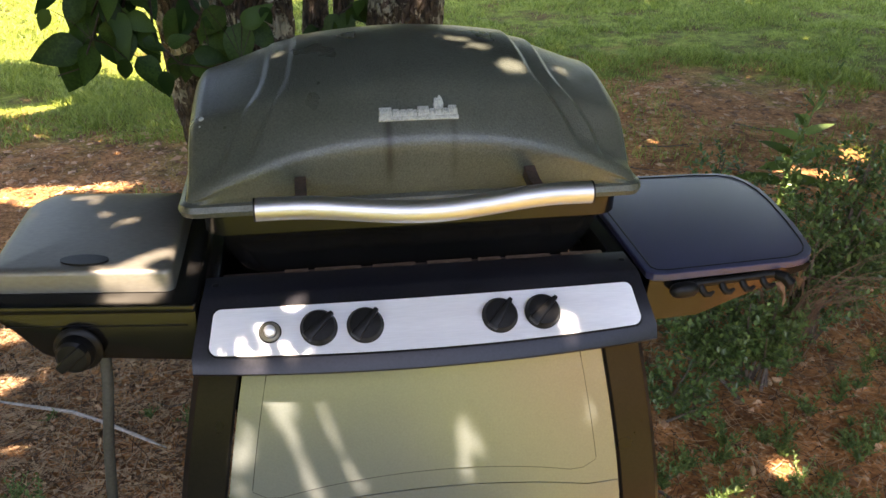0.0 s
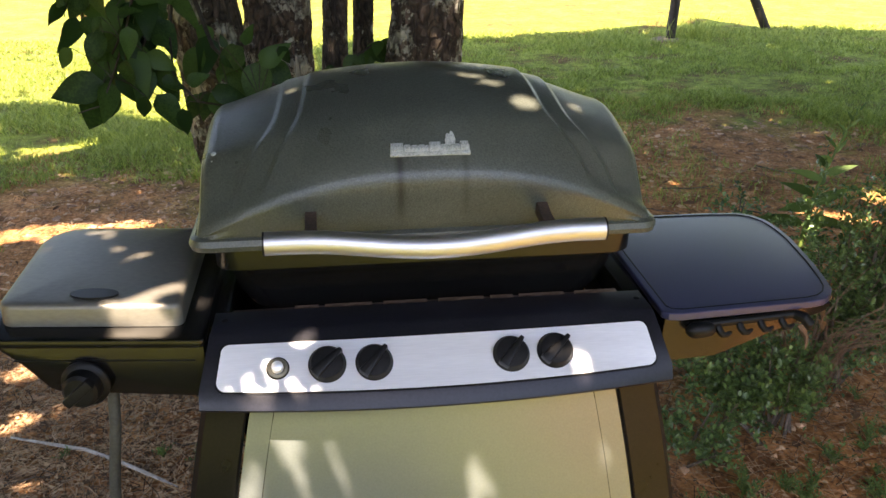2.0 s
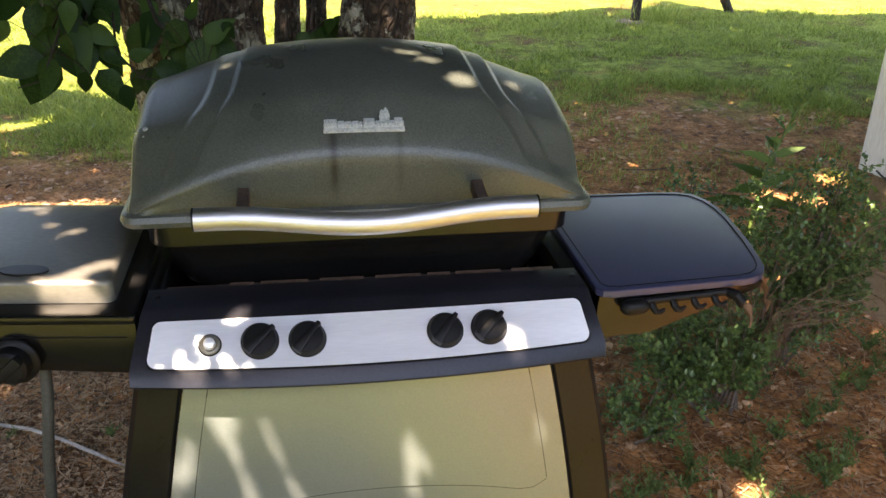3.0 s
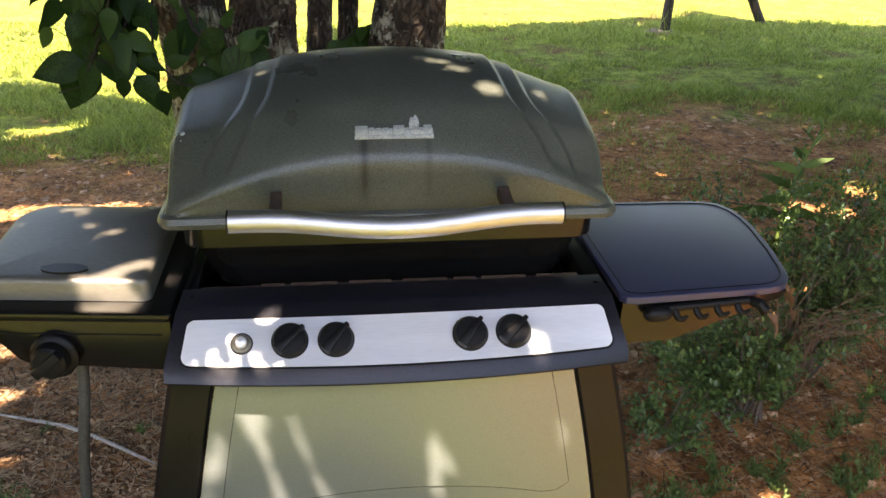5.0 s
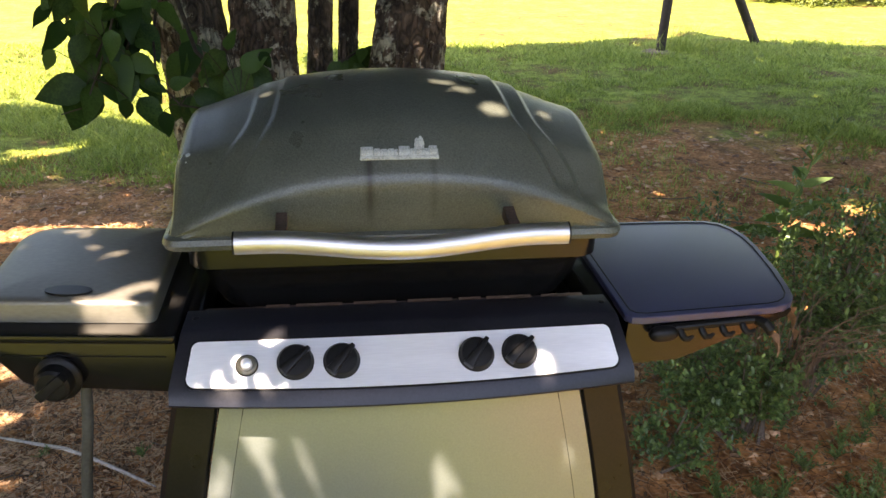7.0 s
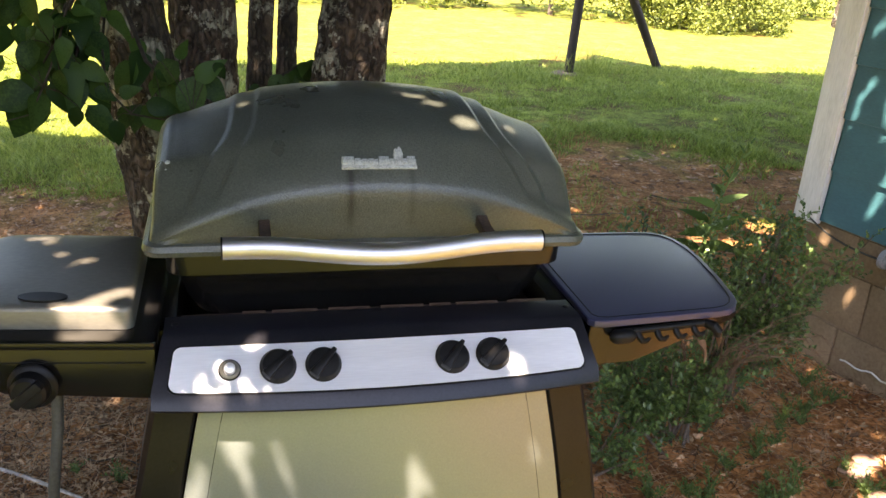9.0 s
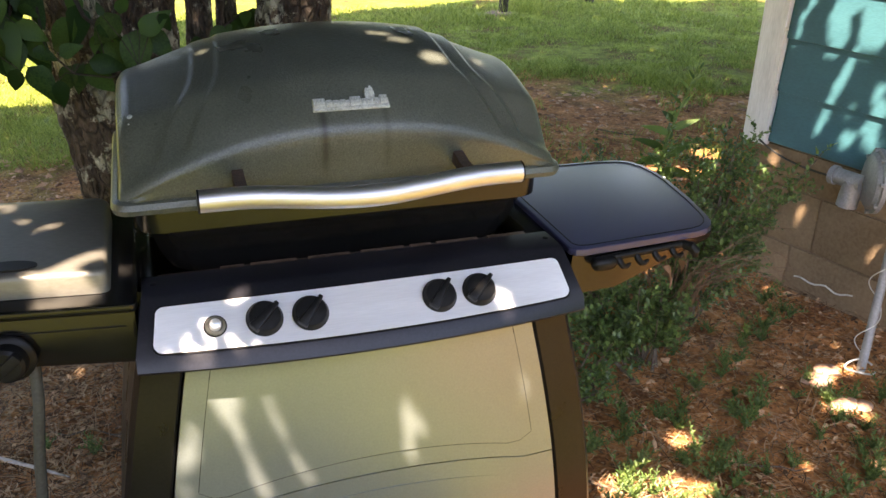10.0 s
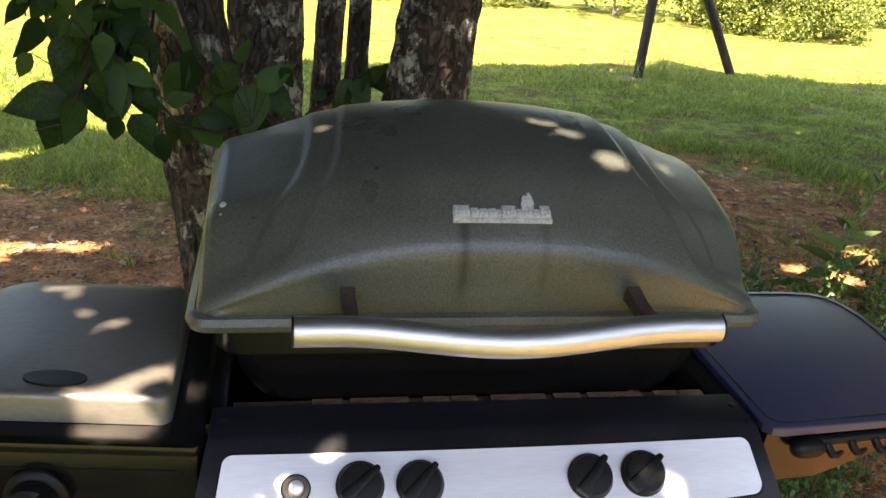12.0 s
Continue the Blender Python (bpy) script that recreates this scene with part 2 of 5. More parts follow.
def tube(points, radii, seg=12, caps=True, bm=None):
    """A round bar along points; radii: one number or one for each point."""
    own = bm or bmesh.new()
    pts = [Vector(p) for p in points]
    if not isinstance(radii, (list, tuple)):
        radii = [radii] * len(pts)
    rings, side = [], None
    for i, p in enumerate(pts):
        d = (pts[min(i + 1, len(pts) - 1)] - pts[max(i - 1, 0)]).normalized()
        if side is None:
            side = d.cross(Vector((0.13, 0.27, 0.95)) if abs(d.z) < 0.9 else Vector((1, 0.1, 0))).normalized()
        side = (side - d * side.dot(d)).normalized()
        up = d.cross(side)
        rings.append([own.verts.new(p + (side * math.cos(a) + up * math.sin(a)) * radii[i]) for a in (2 * math.pi * k / seg for k in range(seg))])
    for a, b in zip(rings, rings[1:]):
        for k in range(seg):
            own.faces.new((a[k], a[(k + 1) % seg], b[(k + 1) % seg], b[k]))
    if caps:
        own.faces.new(rings[0][::-1])
        own.faces.new(rings[-1])
    return own


def sheet(fn, nu, nv, thick, bm=None):
    """A thick sheet over a grid: fn(u, v) with u, v from 0 to 1 gives the outer point; thick is the vector to its back."""
    own = bm or bmesh.new()
    thick = Vector(thick)
    front = [[own.verts.new(fn(i / nu, j / nv)) for j in range(nv + 1)] for i in range(nu + 1)]
    back = [[own.verts.new(front[i][j].co + thick) for j in range(nv + 1)] for i in range(nu + 1)]
    for i in range(nu):
        for j in range(nv):
            own.faces.new((front[i][j], front[i + 1][j], front[i + 1][j + 1], front[i][j + 1]))
            own.faces.new((back[i][j + 1], back[i + 1][j + 1], back[i + 1][j], back[i][j]))
    for i in range(nu):
        for j in (0, nv):
            own.faces.new((front[i][j], back[i][j], back[i + 1][j], front[i + 1][j]))
    for j in range(nv):
        for i in (0, nu):
            own.faces.new((front[i][j], front[i][j + 1], back[i][j + 1], back[i][j]))
    return own


def prism(outline, lo, hi, axis="z", bevel=0.0, seg=2):
    """An outline of 2D points pushed from lo to hi along an axis."""
    own = bmesh.new()
    def at(p, h):
        return {"z": (p[0], p[1], h), "y": (p[0], h, p[1]), "x": (h, p[0], p[1])}[axis]
    a = [own.verts.new(at(p, lo)) for p in outline]
    b = [own.verts.new(at(p, hi)) for p in outline]
    n = len(a)
    own.faces.new(a)
    own.faces.new(b[::-1])
    for i in range(n):
        own.faces.new((a[i], b[i], b[(i + 1) % n], a[(i + 1) % n]))
    bmesh.ops.recalc_face_normals(own, faces=own.faces)
    if bevel:
        rims = [e for e in own.edges if (e.verts[0] in a) == (e.verts[1] in a)]
        bmesh.ops.bevel(own, geom=rims, offset=bevel, segments=seg, affect="EDGES", profile=0.6)
    return own


def rounded(x0, x1, y0, y1, r, n=6):
    """The outline of a rectangle with round corners; r: one radius or four (from x0,y0 anticlockwise)."""
    rs = r if isinstance(r, (list, tuple)) else [r] * 4
    out = []
    for (cx, cy, a0), q in zip(((x0, y0, 180), (x1, y0, 270), (x1, y1, 0), (x0, y1, 90)), rs):
        ox, oy = (cx + q if cx == x0 else cx - q), (cy + q if cy == y0 else cy - q)
        out += [(ox + q * math.cos(radians(a0 + 90 * k / n)), oy + q * math.sin(radians(a0 + 90 * k / n))) for k in range(n + 1)]
    return out


def turned(profile, at, axis, seg=32):
    """A body of revolution: profile of (radius, height) pairs about an axis through a point."""
    own = bmesh.new()
    axis = Vector(axis).normalized()
    s = axis.orthogonal().normalized()
    q = axis.cross(s)
    rings = [[own.verts.new(Vector(at) + axis * h + (s * math.cos(a) + q * math.sin(a)) * r) for a in (2 * math.pi * k / seg for k in range(seg))] for r, h in profile]
    for a, b in zip(rings, rings[1:]):
        for k in range(seg):
            own.faces.new((a[k], a[(k + 1) % seg], b[(k + 1) % seg], b[k]))
    own.faces.new(rings[0][::-1])
    own.faces.new(rings[-1])
    return own


def table(x, pairs):
    for (a, p), (b, q) in zip(pairs, pairs[1:]):
        if x <= b:
            return p + (q - p) * (x - a) / (b - a)
    return pairs[-1][1]


def ease(x):
    x = min(1, max(0, x))
    return x * x * (3 - 2 * x)


# ---- ground ----
def soil_edge(x):
    """How far the bare soil reaches before the lawn begins."""
    return table(x, [(-6, 4.0), (-1.5, 4.15), (0, 4.4), (1.2, 5.1), (2.2, 5.3), (3.3, 4.6), (6, 4.6)]) + 0.35 * noise.noise((x * 1.1, 3.1, 0))


def ground_z(x, y):
    near = math.exp(-((x / 6) ** 2 + (y / 6) ** 2))
    return near * (0.030 * noise.noise((x * 1.7, y * 1.7, 1.0)) + 0.014 * noise.noise((x * 6, y * 6, 2.0)) + 0.006 * noise.noise((x * 19, y * 19, 5.0)))


def soil_and_lawn():
    m = material("soil_and_lawn", (0.22, 0.094, 0.034), (0.60, 0.298, 0.120), 0.95, 0.0, 6, 60, 1.0, third=(0.66, 0.46, 0.27), depth=0.02)
    nodes, links = m.node_tree.nodes, m.node_tree.links
    b = nodes["Principled BSDF"]
    b.inputs["Specular IOR Level"].default_value = 0.12
    soil = b.inputs["Base Color"].links[0].from_socket
    at = nodes.new("ShaderNodeAttribute")
    at.attribute_name = "turf"
    n = nodes.new("ShaderNodeTexNoise")
    n.inputs["Scale"].default_value, n.inputs["Detail"].default_value = 3.5, 8
    tc = nodes.new("ShaderNodeTexCoord")
    links.new(tc.outputs["Object"], n.inputs["Vector"])
    r = nodes.new("ShaderNodeValToRGB")
    e = r.color_ramp.elements
    e[0].position, e[0].color = 0.35, (0.085, 0.135, 0.020, 1)
    e[1].position, e[1].color = 0.62, (0.26, 0.33, 0.055, 1)
    worn = e.new(0.47)
    worn.color = (0.170, 0.200, 0.036, 1)
    e[0].color = (0.150, 0.105, 0.036, 1)
    links.new(n.outputs[0], r.inputs[0])
    mx = nodes.new("ShaderNodeMix")
    mx.data_type = "RGBA"
    links.new(at.outputs["Fac"], mx.inputs[0])
    links.new(soil, mx.inputs[6])
    links.new(r.outputs[0], mx.inputs[7])
    # crumbs, clods and worn spots, coarse to fine
    clod = nodes.new("ShaderNodeTexNoise")
    clod.inputs["Scale"].default_value, clod.inputs["Detail"].default_value, clod.inputs["Roughness"].default_value = 13, 12, 0.78
    links.new(tc.outputs["Object"], clod.inputs["Vector"])
    tone = nodes.new("ShaderNodeValToRGB")
    k = tone.color_ramp.elements
    k[0].position, k[0].color = 0.38, (0.42, 0.38, 0.36, 1)
    k[1].position, k[1].color = 0.60, (1.30, 1.22, 1.15, 1)
    links.new(clod.outputs[0], tone.inputs[0])
    worn = nodes.new("ShaderNodeMix")
    worn.data_type, worn.blend_type = "RGBA", "MULTIPLY"
    worn.inputs[0].default_value = 0.9
    links.new(mx.outputs[2], worn.inputs[6])
    links.new(tone.outputs[0], worn.inputs[7])
    links.new(worn.outputs[2], b.inputs["Base Color"])
    lump = nodes.new("ShaderNodeBump")
    lump.inputs["Strength"].default_value, lump.inputs["Distance"].default_value = 0.9, 0.03
    links.new(clod.outputs[0], lump.inputs["Height"])
    links.new(b.inputs["Normal"].links[0].from_socket, lump.inputs["Normal"])
    links.new(lump.outputs[0], b.inputs["Normal"])
    return m


def ground():
    far = [20, 30, 50, 90, 200, 600, 2000]
    xs = [-v for v in far[::-1]] + list(np.arange(-15, -3, 0.6)) + list(np.arange(-3, 5, 0.045)) + list(np.arange(5, 15.1, 0.6)) + far
    ys = [-v for v in far[::-1]] + list(np.arange(-12, 0, 0.6)) + list(np.arange(0, 6, 0.045)) + list(np.arange(6, 16, 0.4)) + far
    verts, turf = [], []
    for y in ys:
        for x in xs:
            verts.append((x, y, ground_z(x, y)))
            edge = y - soil_edge(max(-6, min(6, x)))
            k = ease(0.42 + edge / 1.1 + 0.7 * noise.noise((x * 2.3, y * 2.3, 8.0)) + 0.5 * noise.noise((x * 7.0, y * 7.0, 3.0)))
            back = ease((0.75 - y) / 0.5 + 0.5 * noise.noise((x * 1.5, y * 1.5, 2.0)))
            back *= 0.45 + 0.52 * ease((1.6 - x) / 1.2)
            turf.append(max(k, back) if abs(x) < 14 and y > -14 else 1.0)
    nx = len(xs)
    faces = [(j * nx + i, j * nx + i + 1, (j + 1) * nx + i + 1, (j + 1) * nx + i) for j in range(len(ys) - 1) for i in range(nx - 1)]
    ob = raw("ground", verts, faces, soil_and_lawn(), smooth=True)
    a = ob.data.attributes.new("turf", "FLOAT", "POINT")
    a.data.foreach_set("value", turf)
    tagged(ob, "bare red clay soil with leaf litter giving way to mown lawn", "ground", kind="structure")


ground()


# ---- house ----
CORNER = Vector((1.894, 2.51, 0.0))
ALONG = Vector((0.278, -0.9606, 0.0)).normalized()      # from the corner along the wall
OUT = Vector((-0.9606, -0.278, 0.0)).normalized()       # away from the house
SILL = 0.51


def on_wall(s, out, z):
    return CORNER + ALONG * s + OUT * out + Vector((0, 0, z))


def wall_box(s0, s1, o0, o1, z0, z1, bevel=0.0):
    b = box(s0, s1, o0, o1, z0, z1, bevel)
    for v in b.verts:
        v.co = on_wall(v.co.x, v.co.y, v.co.z)
    return b


def house():
    h = thing("house", tuple(CORNER), "teal lap-sided house on a tan painted block foundation", "house")
    part("wall", wall_box(0.02, 7.0, -5.0, -0.03, SILL, 2.9), TEAL, h)
    found = part("foundation", wall_box(0.03, 7.0, -5.0, -0.0225, -0.3, SILL + 0.01), MORTAR, h, "tan painted concrete block foundation")
    part("roof", wall_box(-0.3, 7.3, -5.3, 0.0, 2.9, 3.05), WHITE, h)
    # lap boards, each leaning out at its lower edge
    for k in range(13):
        z0 = SILL + 0.004 + 0.18 * k
        b = bmesh.new()
        prof = [(-0.028, z0 + 0.20), (-0.016, z0 + 0.20), (-0.002, z0), (-0.012, z0 - 0.003), (-0.028, z0)]
        ends = [[b.verts.new(on_wall(s, o, z)) for o, z in prof] for s in (0.088, 6.9)]
        b.faces.new(ends[0])
        b.faces.new(ends[1][::-1])
        for i in range(5):
            b.faces.new((ends[0][i], ends[1][i], ends[1][(i + 1) % 5], ends[0][(i + 1) % 5]))
        part("siding_board", b, TEAL, h)
    part("corner_board", wall_box(-0.012, 0.084, -0.02, 0.010, SILL - 0.012, 2.89, 0.003), WHITE, h, "chalky white corner board with a rough painted edge")
    part("corner_return", wall_box(-0.014, 0.014, -0.10, -0.022, SILL - 0.010, 2.89, 0.003), WHITE, h)
    # caulk blobs at the board ends
    for k in range(4):
        part("caulk_blob", tube([on_wall(0.086, 0.0, SILL + 0.03 + 0.18 * k), on_wall(0.086, 0.008, SILL + 0.035 + 0.18 * k)], 0.006, 8), WHITE, h)
    # blocks: courses of 0.2 m with recessed joints, the lowest partly buried
    for c in range(3):
        z0 = [0.374, 0.172, -0.03][c]
        z1 = [SILL - 0.006, 0.366, 0.164][c]
        s = -0.07 if c % 2 else 0.05 - 0.2
        while s < 5.5:
            a = max(0.03, s)
            e = s + 0.392
            if e - a > 0.03:
                part("block", wall_box(a, e, -0.05, -0.018 + 0.003 * random.random(), z0, z1, 0.004), BLOCK, found)
            s += 0.40
    return h


house()


def meter_base():
    def reg(s, out, z):
        return on_wall(s - 0.055, out, z + 0.018)
    axis = (OUT * 0.72 - ALONG * 0.69).normalized()
    level = Vector((0, 0, 1)).cross(axis)
    c = reg(0.60, 0.055, 0.500)
    t = thing("gas_regulator", tuple(reg(0.62, 0.0, 0.47)), "grey painted metal gas regulator with a short outlet elbow", "regulator")
    part("dial_body", turned([(0.050, -0.012), (0.085, 0.0), (0.090, 0.010), (0.090, 0.024), (0.082, 0.034), (0.060, 0.042), (0.03, 0.046), (0.012, 0.048)], c, axis, 36), GREYPAINT, t)
    rim = part("flange", turned([(0.090, 0.004), (0.102, 0.006), (0.102, 0.020), (0.090, 0.022)], c, axis, 36), GREYPAINT, t)
    for k in range(8):
        a = 2 * math.pi * k / 8 + 0.2
        p = c + level * (0.097 * math.cos(a)) + Vector((0, 0, 0.097 * math.sin(a))) + axis * 0.018
        part("bolt", tube([p, p + axis * 0.012], 0.0075, 6), GREYPAINT, rim)
    hub = c + axis * 0.05 + Vector((0, 0, -0.012))
    part("outlet", tube([hub, hub - ALONG * 0.095], 0.026, 18), GREYPAINT, t)
    part("outlet_cap", tube([hub - ALONG * 0.088, hub - ALONG * 0.106], 0.031, 14), GREYPAINT, t)
    part("neck", tube([hub - ALONG * 0.030, hub - ALONG * 0.036 + Vector((0, 0, -0.085))], [0.030, 0.033], 16), GREYPAINT, t)
    part("mount", tube([reg(0.60, -0.02, 0.5), c], 0.03, 12), GREYPAINT, t)
    return t


meter_base()


def conduit():
    foot = Vector((1.83, 1.718, -0.05))
    top = on_wall(0.63, 0.06, 0.42)
    t = thing("gas_pipe", (foot.x, foot.y, 0), "leaning grey riser pipe with a thin wire wound round it", "pipe")
    part("riser", tube([foot, foot.lerp(top, 0.5), top], 0.0135, 14), PVC, t)
    part("coupling", tube([foot.lerp(top, 0.88), foot.lerp(top, 0.97)], 0.020, 14), GREYPAINT, t)
    axis = (top - foot).normalized()
    s = axis.orthogonal().normalized()
    q = axis.cross(s)
    pts = []
    for k in range(50):
        a = k * 0.24
        r = 0.017 + 0.02 * (0.5 + 0.5 * math.sin(k * 0.23))
        pts.append(foot + axis * (0.10 + 0.007 * k) + (s * math.cos(a) + q * math.sin(a)) * r)
    part("wire", tube(pts, 0.0018, 6), WIRE, t)
    pts = [foot + Vector((0.045 * math.cos(a) - 0.005, 0.04 * math.sin(a), 0.075 + 0.006 * math.sin(2 * a))) for a in (k * 0.35 for k in range(17))]
    part("wire_loop", tube(pts, 0.003, 6), WIRE, t)
    return t


conduit()
cable = part("cable", tube([on_wall(0.06 + 0.04 * k, 0.012 + 0.006 * math.sin(k * 0.9), 0.515 - 0.030 * math.sin(math.pi * min(1, k / 9)) - 0.004 * k) for k in range(12)], 0.0035, 8), RUBBER)
tagged(cable, "dark sagging cable along the top of the foundation", "cable")
w = part("wire", tube([on_wall(0.30 + 0.02 * k, 0.01 + 0.004 * math.sin(k), 0.075 + 0.006 * math.sin(k * 1.3) + 0.001 * k) for k in range(12)], 0.003, 6), WIRE)
tagged(w, "loose pale wire lying against the block foundation", "wire")


# ---- gas grill ----
CX = 0.147
grill = thing("gas_grill", (CX, 1.33, 0), "gas grill with hammered green-grey lid, steel control plate and side burner", "grill")

# lid: a domed shell; profile from the front rim over the crown to the back
LID_Y = [(0, 1.166), (0.06, 1.155), (0.16, 1.146), (0.24, 1.148), (0.30, 1.160), (0.36, 1.180), (0.46, 1.222), (0.6, 1.30), (0.72, 1.37), (0.82, 1.44), (0.90, 1.49), (0.96, 1.515), (1, 1.52)]
LID_Z = [(0, 0.0), (0.06, 0.028), (0.16, 0.068), (0.24, 0.091), (0.30, 0.108), (0.36, 0.128), (0.46, 0.162), (0.6, 0.196), (0.72, 0.206), (0.82, 0.189), (0.90, 0.145), (0.96, 0.075), (1, 0.0)]
CROWN = [(0, 1), (0.15, 0.992), (0.3, 0.973), (0.45, 0.942), (0.55, 0.914), (0.65, 0.871), (0.75, 0.812), (0.84, 0.755), (0.90, 0.722), (0.94, 0.697), (0.97, 0.640), (0.988, 0.517), (1, 0.0)]
# where the two pressed steps run on each side, from the front crease up and over the crown
STEP_IN = [(0.0, 0.74), (0.27, 0.722), (0.36, 0.670), (0.43, 0.604), (0.50, 0.556), (0.60, 0.532), (0.70, 0.518), (1, 0.505)]
STEP_OUT = [(0.0, 0.84), (0.27, 0.828), (0.34, 0.816), (0.38, 0.788), (0.43, 0.735), (0.50, 0.676), (0.56, 0.652), (0.70, 0.638), (1, 0.625)]


def curve(x, pairs):
    """Like table, but rounded between the given places."""
    n = len(pairs)
    k = next((i for i in range(n - 1) if x <= pairs[i + 1][0]), n - 2)
    def grade(i):
        a, c = pairs[max(0, i - 1)], pairs[min(n - 1, i + 1)]
        return (c[1] - a[1]) / (c[0] - a[0])
    (x0, y0), (x1, y1) = pairs[k], pairs[k + 1]
    h = x1 - x0
    t = min(1, max(0, (x - x0) / h))
    m0, m1 = grade(k) * h, grade(k + 1) * h
    return (2 * t ** 3 - 3 * t * t + 1) * y0 + (t ** 3 - 2 * t * t + t) * m0 + (3 * t * t - 2 * t ** 3) * y1 + (t ** 3 - t * t) * m1


def lid_point(u, v):
    s = 2 * u - 1
    s = math.copysign(1 - (1 - abs(s)) ** 1.25, s)
    a = abs(s)
    y, z = curve(v, LID_Y), curve(v, LID_Z)
    z *= 1 - 0.034 * ease((v - 0.3) / 0.3)
    top = curve(a, CROWN) if a < 0.988 else table(a, CROWN)
    k = ease((v - 0.20) / 0.26)
    crown = (1 - a ** 2.5) * (1 - k) + top * k
    # the lid falls in two pressed steps towards each side
    fade = ease((v - 0.265) / 0.07) * (1 - ease((v - 0.86) / 0.1))
    fall = ease((a - curve(v, STEP_IN)) / 0.034 + 0.5) + ease((a - curve(v, STEP_OUT)) / 0.034 + 0.5)
    fall *= (0.0060 if s > 0 else 0.0030) * fade * ease((crown - 0.05) / 0.2)
    front = 1 - ease((v - 0.35) / 0.25)
    half = 0.3294 - 0.0085 * (z * crown / 0.209)
    back = 0.022 * a ** 4 * ease(v / 0.15) * (1 - ease((v - 0.5) / 0.4))
    return Vector((CX + s * half, y + back + fall * 0.6 * front, max(0.982, 0.982 + z * crown - fall)))


b = bmesh.new()
NU, NV = 420, 80
g = [[b.verts.new(lid_point(i / NU, j / NV)) for j in range(NV + 1)] for i in range(NU + 1)]
for i in range(NU):
    for j in range(NV):
        b.faces.new((g[i][j], g[i + 1][j], g[i + 1][j + 1], g[i][j + 1]))
bmesh.ops.remove_doubles(b, verts=b.verts, dist=0.0004)
lid = part("lid", b, LID, grill, "hammered green-grey painted lid with two creases each side")
st = lid.data.attributes.new("stain", "FLOAT", "POINT")
for i, v in enumerate(lid.data.vertices):
    q = v.co + PLACES[lid.name]
    run = 0.85 * math.exp(-((q.x - 0.1045) / 0.006) ** 2) + 0.4 * math.exp(-((q.x - 0.196) / 0.005) ** 2)
    if q.y < 1.2 and q.z < 1.096:
        st.data[i].value = run * ease((q.z - 0.99) / 0.05)
nodes, links = LID.node_tree.nodes, LID.node_tree.links
pb = nodes["Principled BSDF"]
old = pb.inputs["Base Color"].links[0].from_socket
an = nodes.new("ShaderNodeAttribute")
an.attribute_name = "stain"
mx = nodes.new("ShaderNodeMix")
mx.data_type = "RGBA"
mx.inputs[7].default_value = (0.018, 0.016, 0.012, 1)
links.new(an.outputs["Fac"], mx.inputs[0])
links.new(old, mx.inputs[6])
links.new(mx.outputs[2], pb.inputs["Base Color"])
pb.inputs["Specular IOR Level"].default_value = 0.44
rim_pts = rounded(CX - 0.331, CX + 0.331, 1.163, 1.525, 0.018, 5)
rim_pts.append(rim_pts[0])
b = bmesh.new()
sec = [(-0.004, -0.012), (0.006, -0.012), (0.009, -0.004), (0.006, 0.004), (-0.001, 0.008), (-0.008, 0.004)]
rings = []
for i, p in enumerate(rim_pts[:-1]):
    a, c = Vector(rim_pts[i - 1] if i else rim_pts[-2]), Vector(rim_pts[i + 1])
    d = (c - a).normalized()
    n = Vector((d.y, -d.x))
    rings.append([b.verts.new((p[0] + n.x * o, p[1] + n.y * o, 0.980 + h)) for o, h in sec])
for r0, r1 in zip(rings, rings[1:] + rings[:1]):
    for k in range(6):
        b.faces.new((r0[k], r1[k], r1[(k + 1) % 6], r0[(k + 1) % 6]))
part("rim", b, LID, lid)

chip_u = 0.5 - 0.5 * (1 - (1 - 0.926) ** 0.8)
for du, dv, q in ((0, 0, 0.0040), (-0.004, -0.022, 0.0014)):
    p0 = lid_point(chip_u + du, 0.45 + dv)
    n0 = (lid_point(chip_u + du + 0.003, 0.45 + dv) - p0).cross(lid_point(chip_u + du, 0.46 + dv) - p0).normalized()
    part("paint_chip", turned([(q, -0.0005), (q, 0.0004), (q * 0.7, 0.0008)], p0, n0, 10), BADGE, lid)

# badge: a cast bar with blocks of uneven height and a small flame, no lettering
badge = part("badge", box(0.092, 0.204, -0.003, 0.004, 0.0, 0.006, 0.0015), BADGE, lid, "weathered pale cast badge")
BN = Vector((0, -0.69, 0.72))
BU = Vector((0, 0.72, 0.69))


def on_badge(bmx, lift=0.0):
    for v in bmx.verts:
        x, y, z = v.co
        v.co = Vector((x, 1.167, 1.093)) + BU * z + BN * (-y + 0.003 + lift)
    return bmx


def stub(name, x0, x1, z0, z1, depth, bev=0.0015):
    return part(name, on_badge(box(x0, x1, -depth, 0.004, z0, z1, bev)), BADGE, badge)


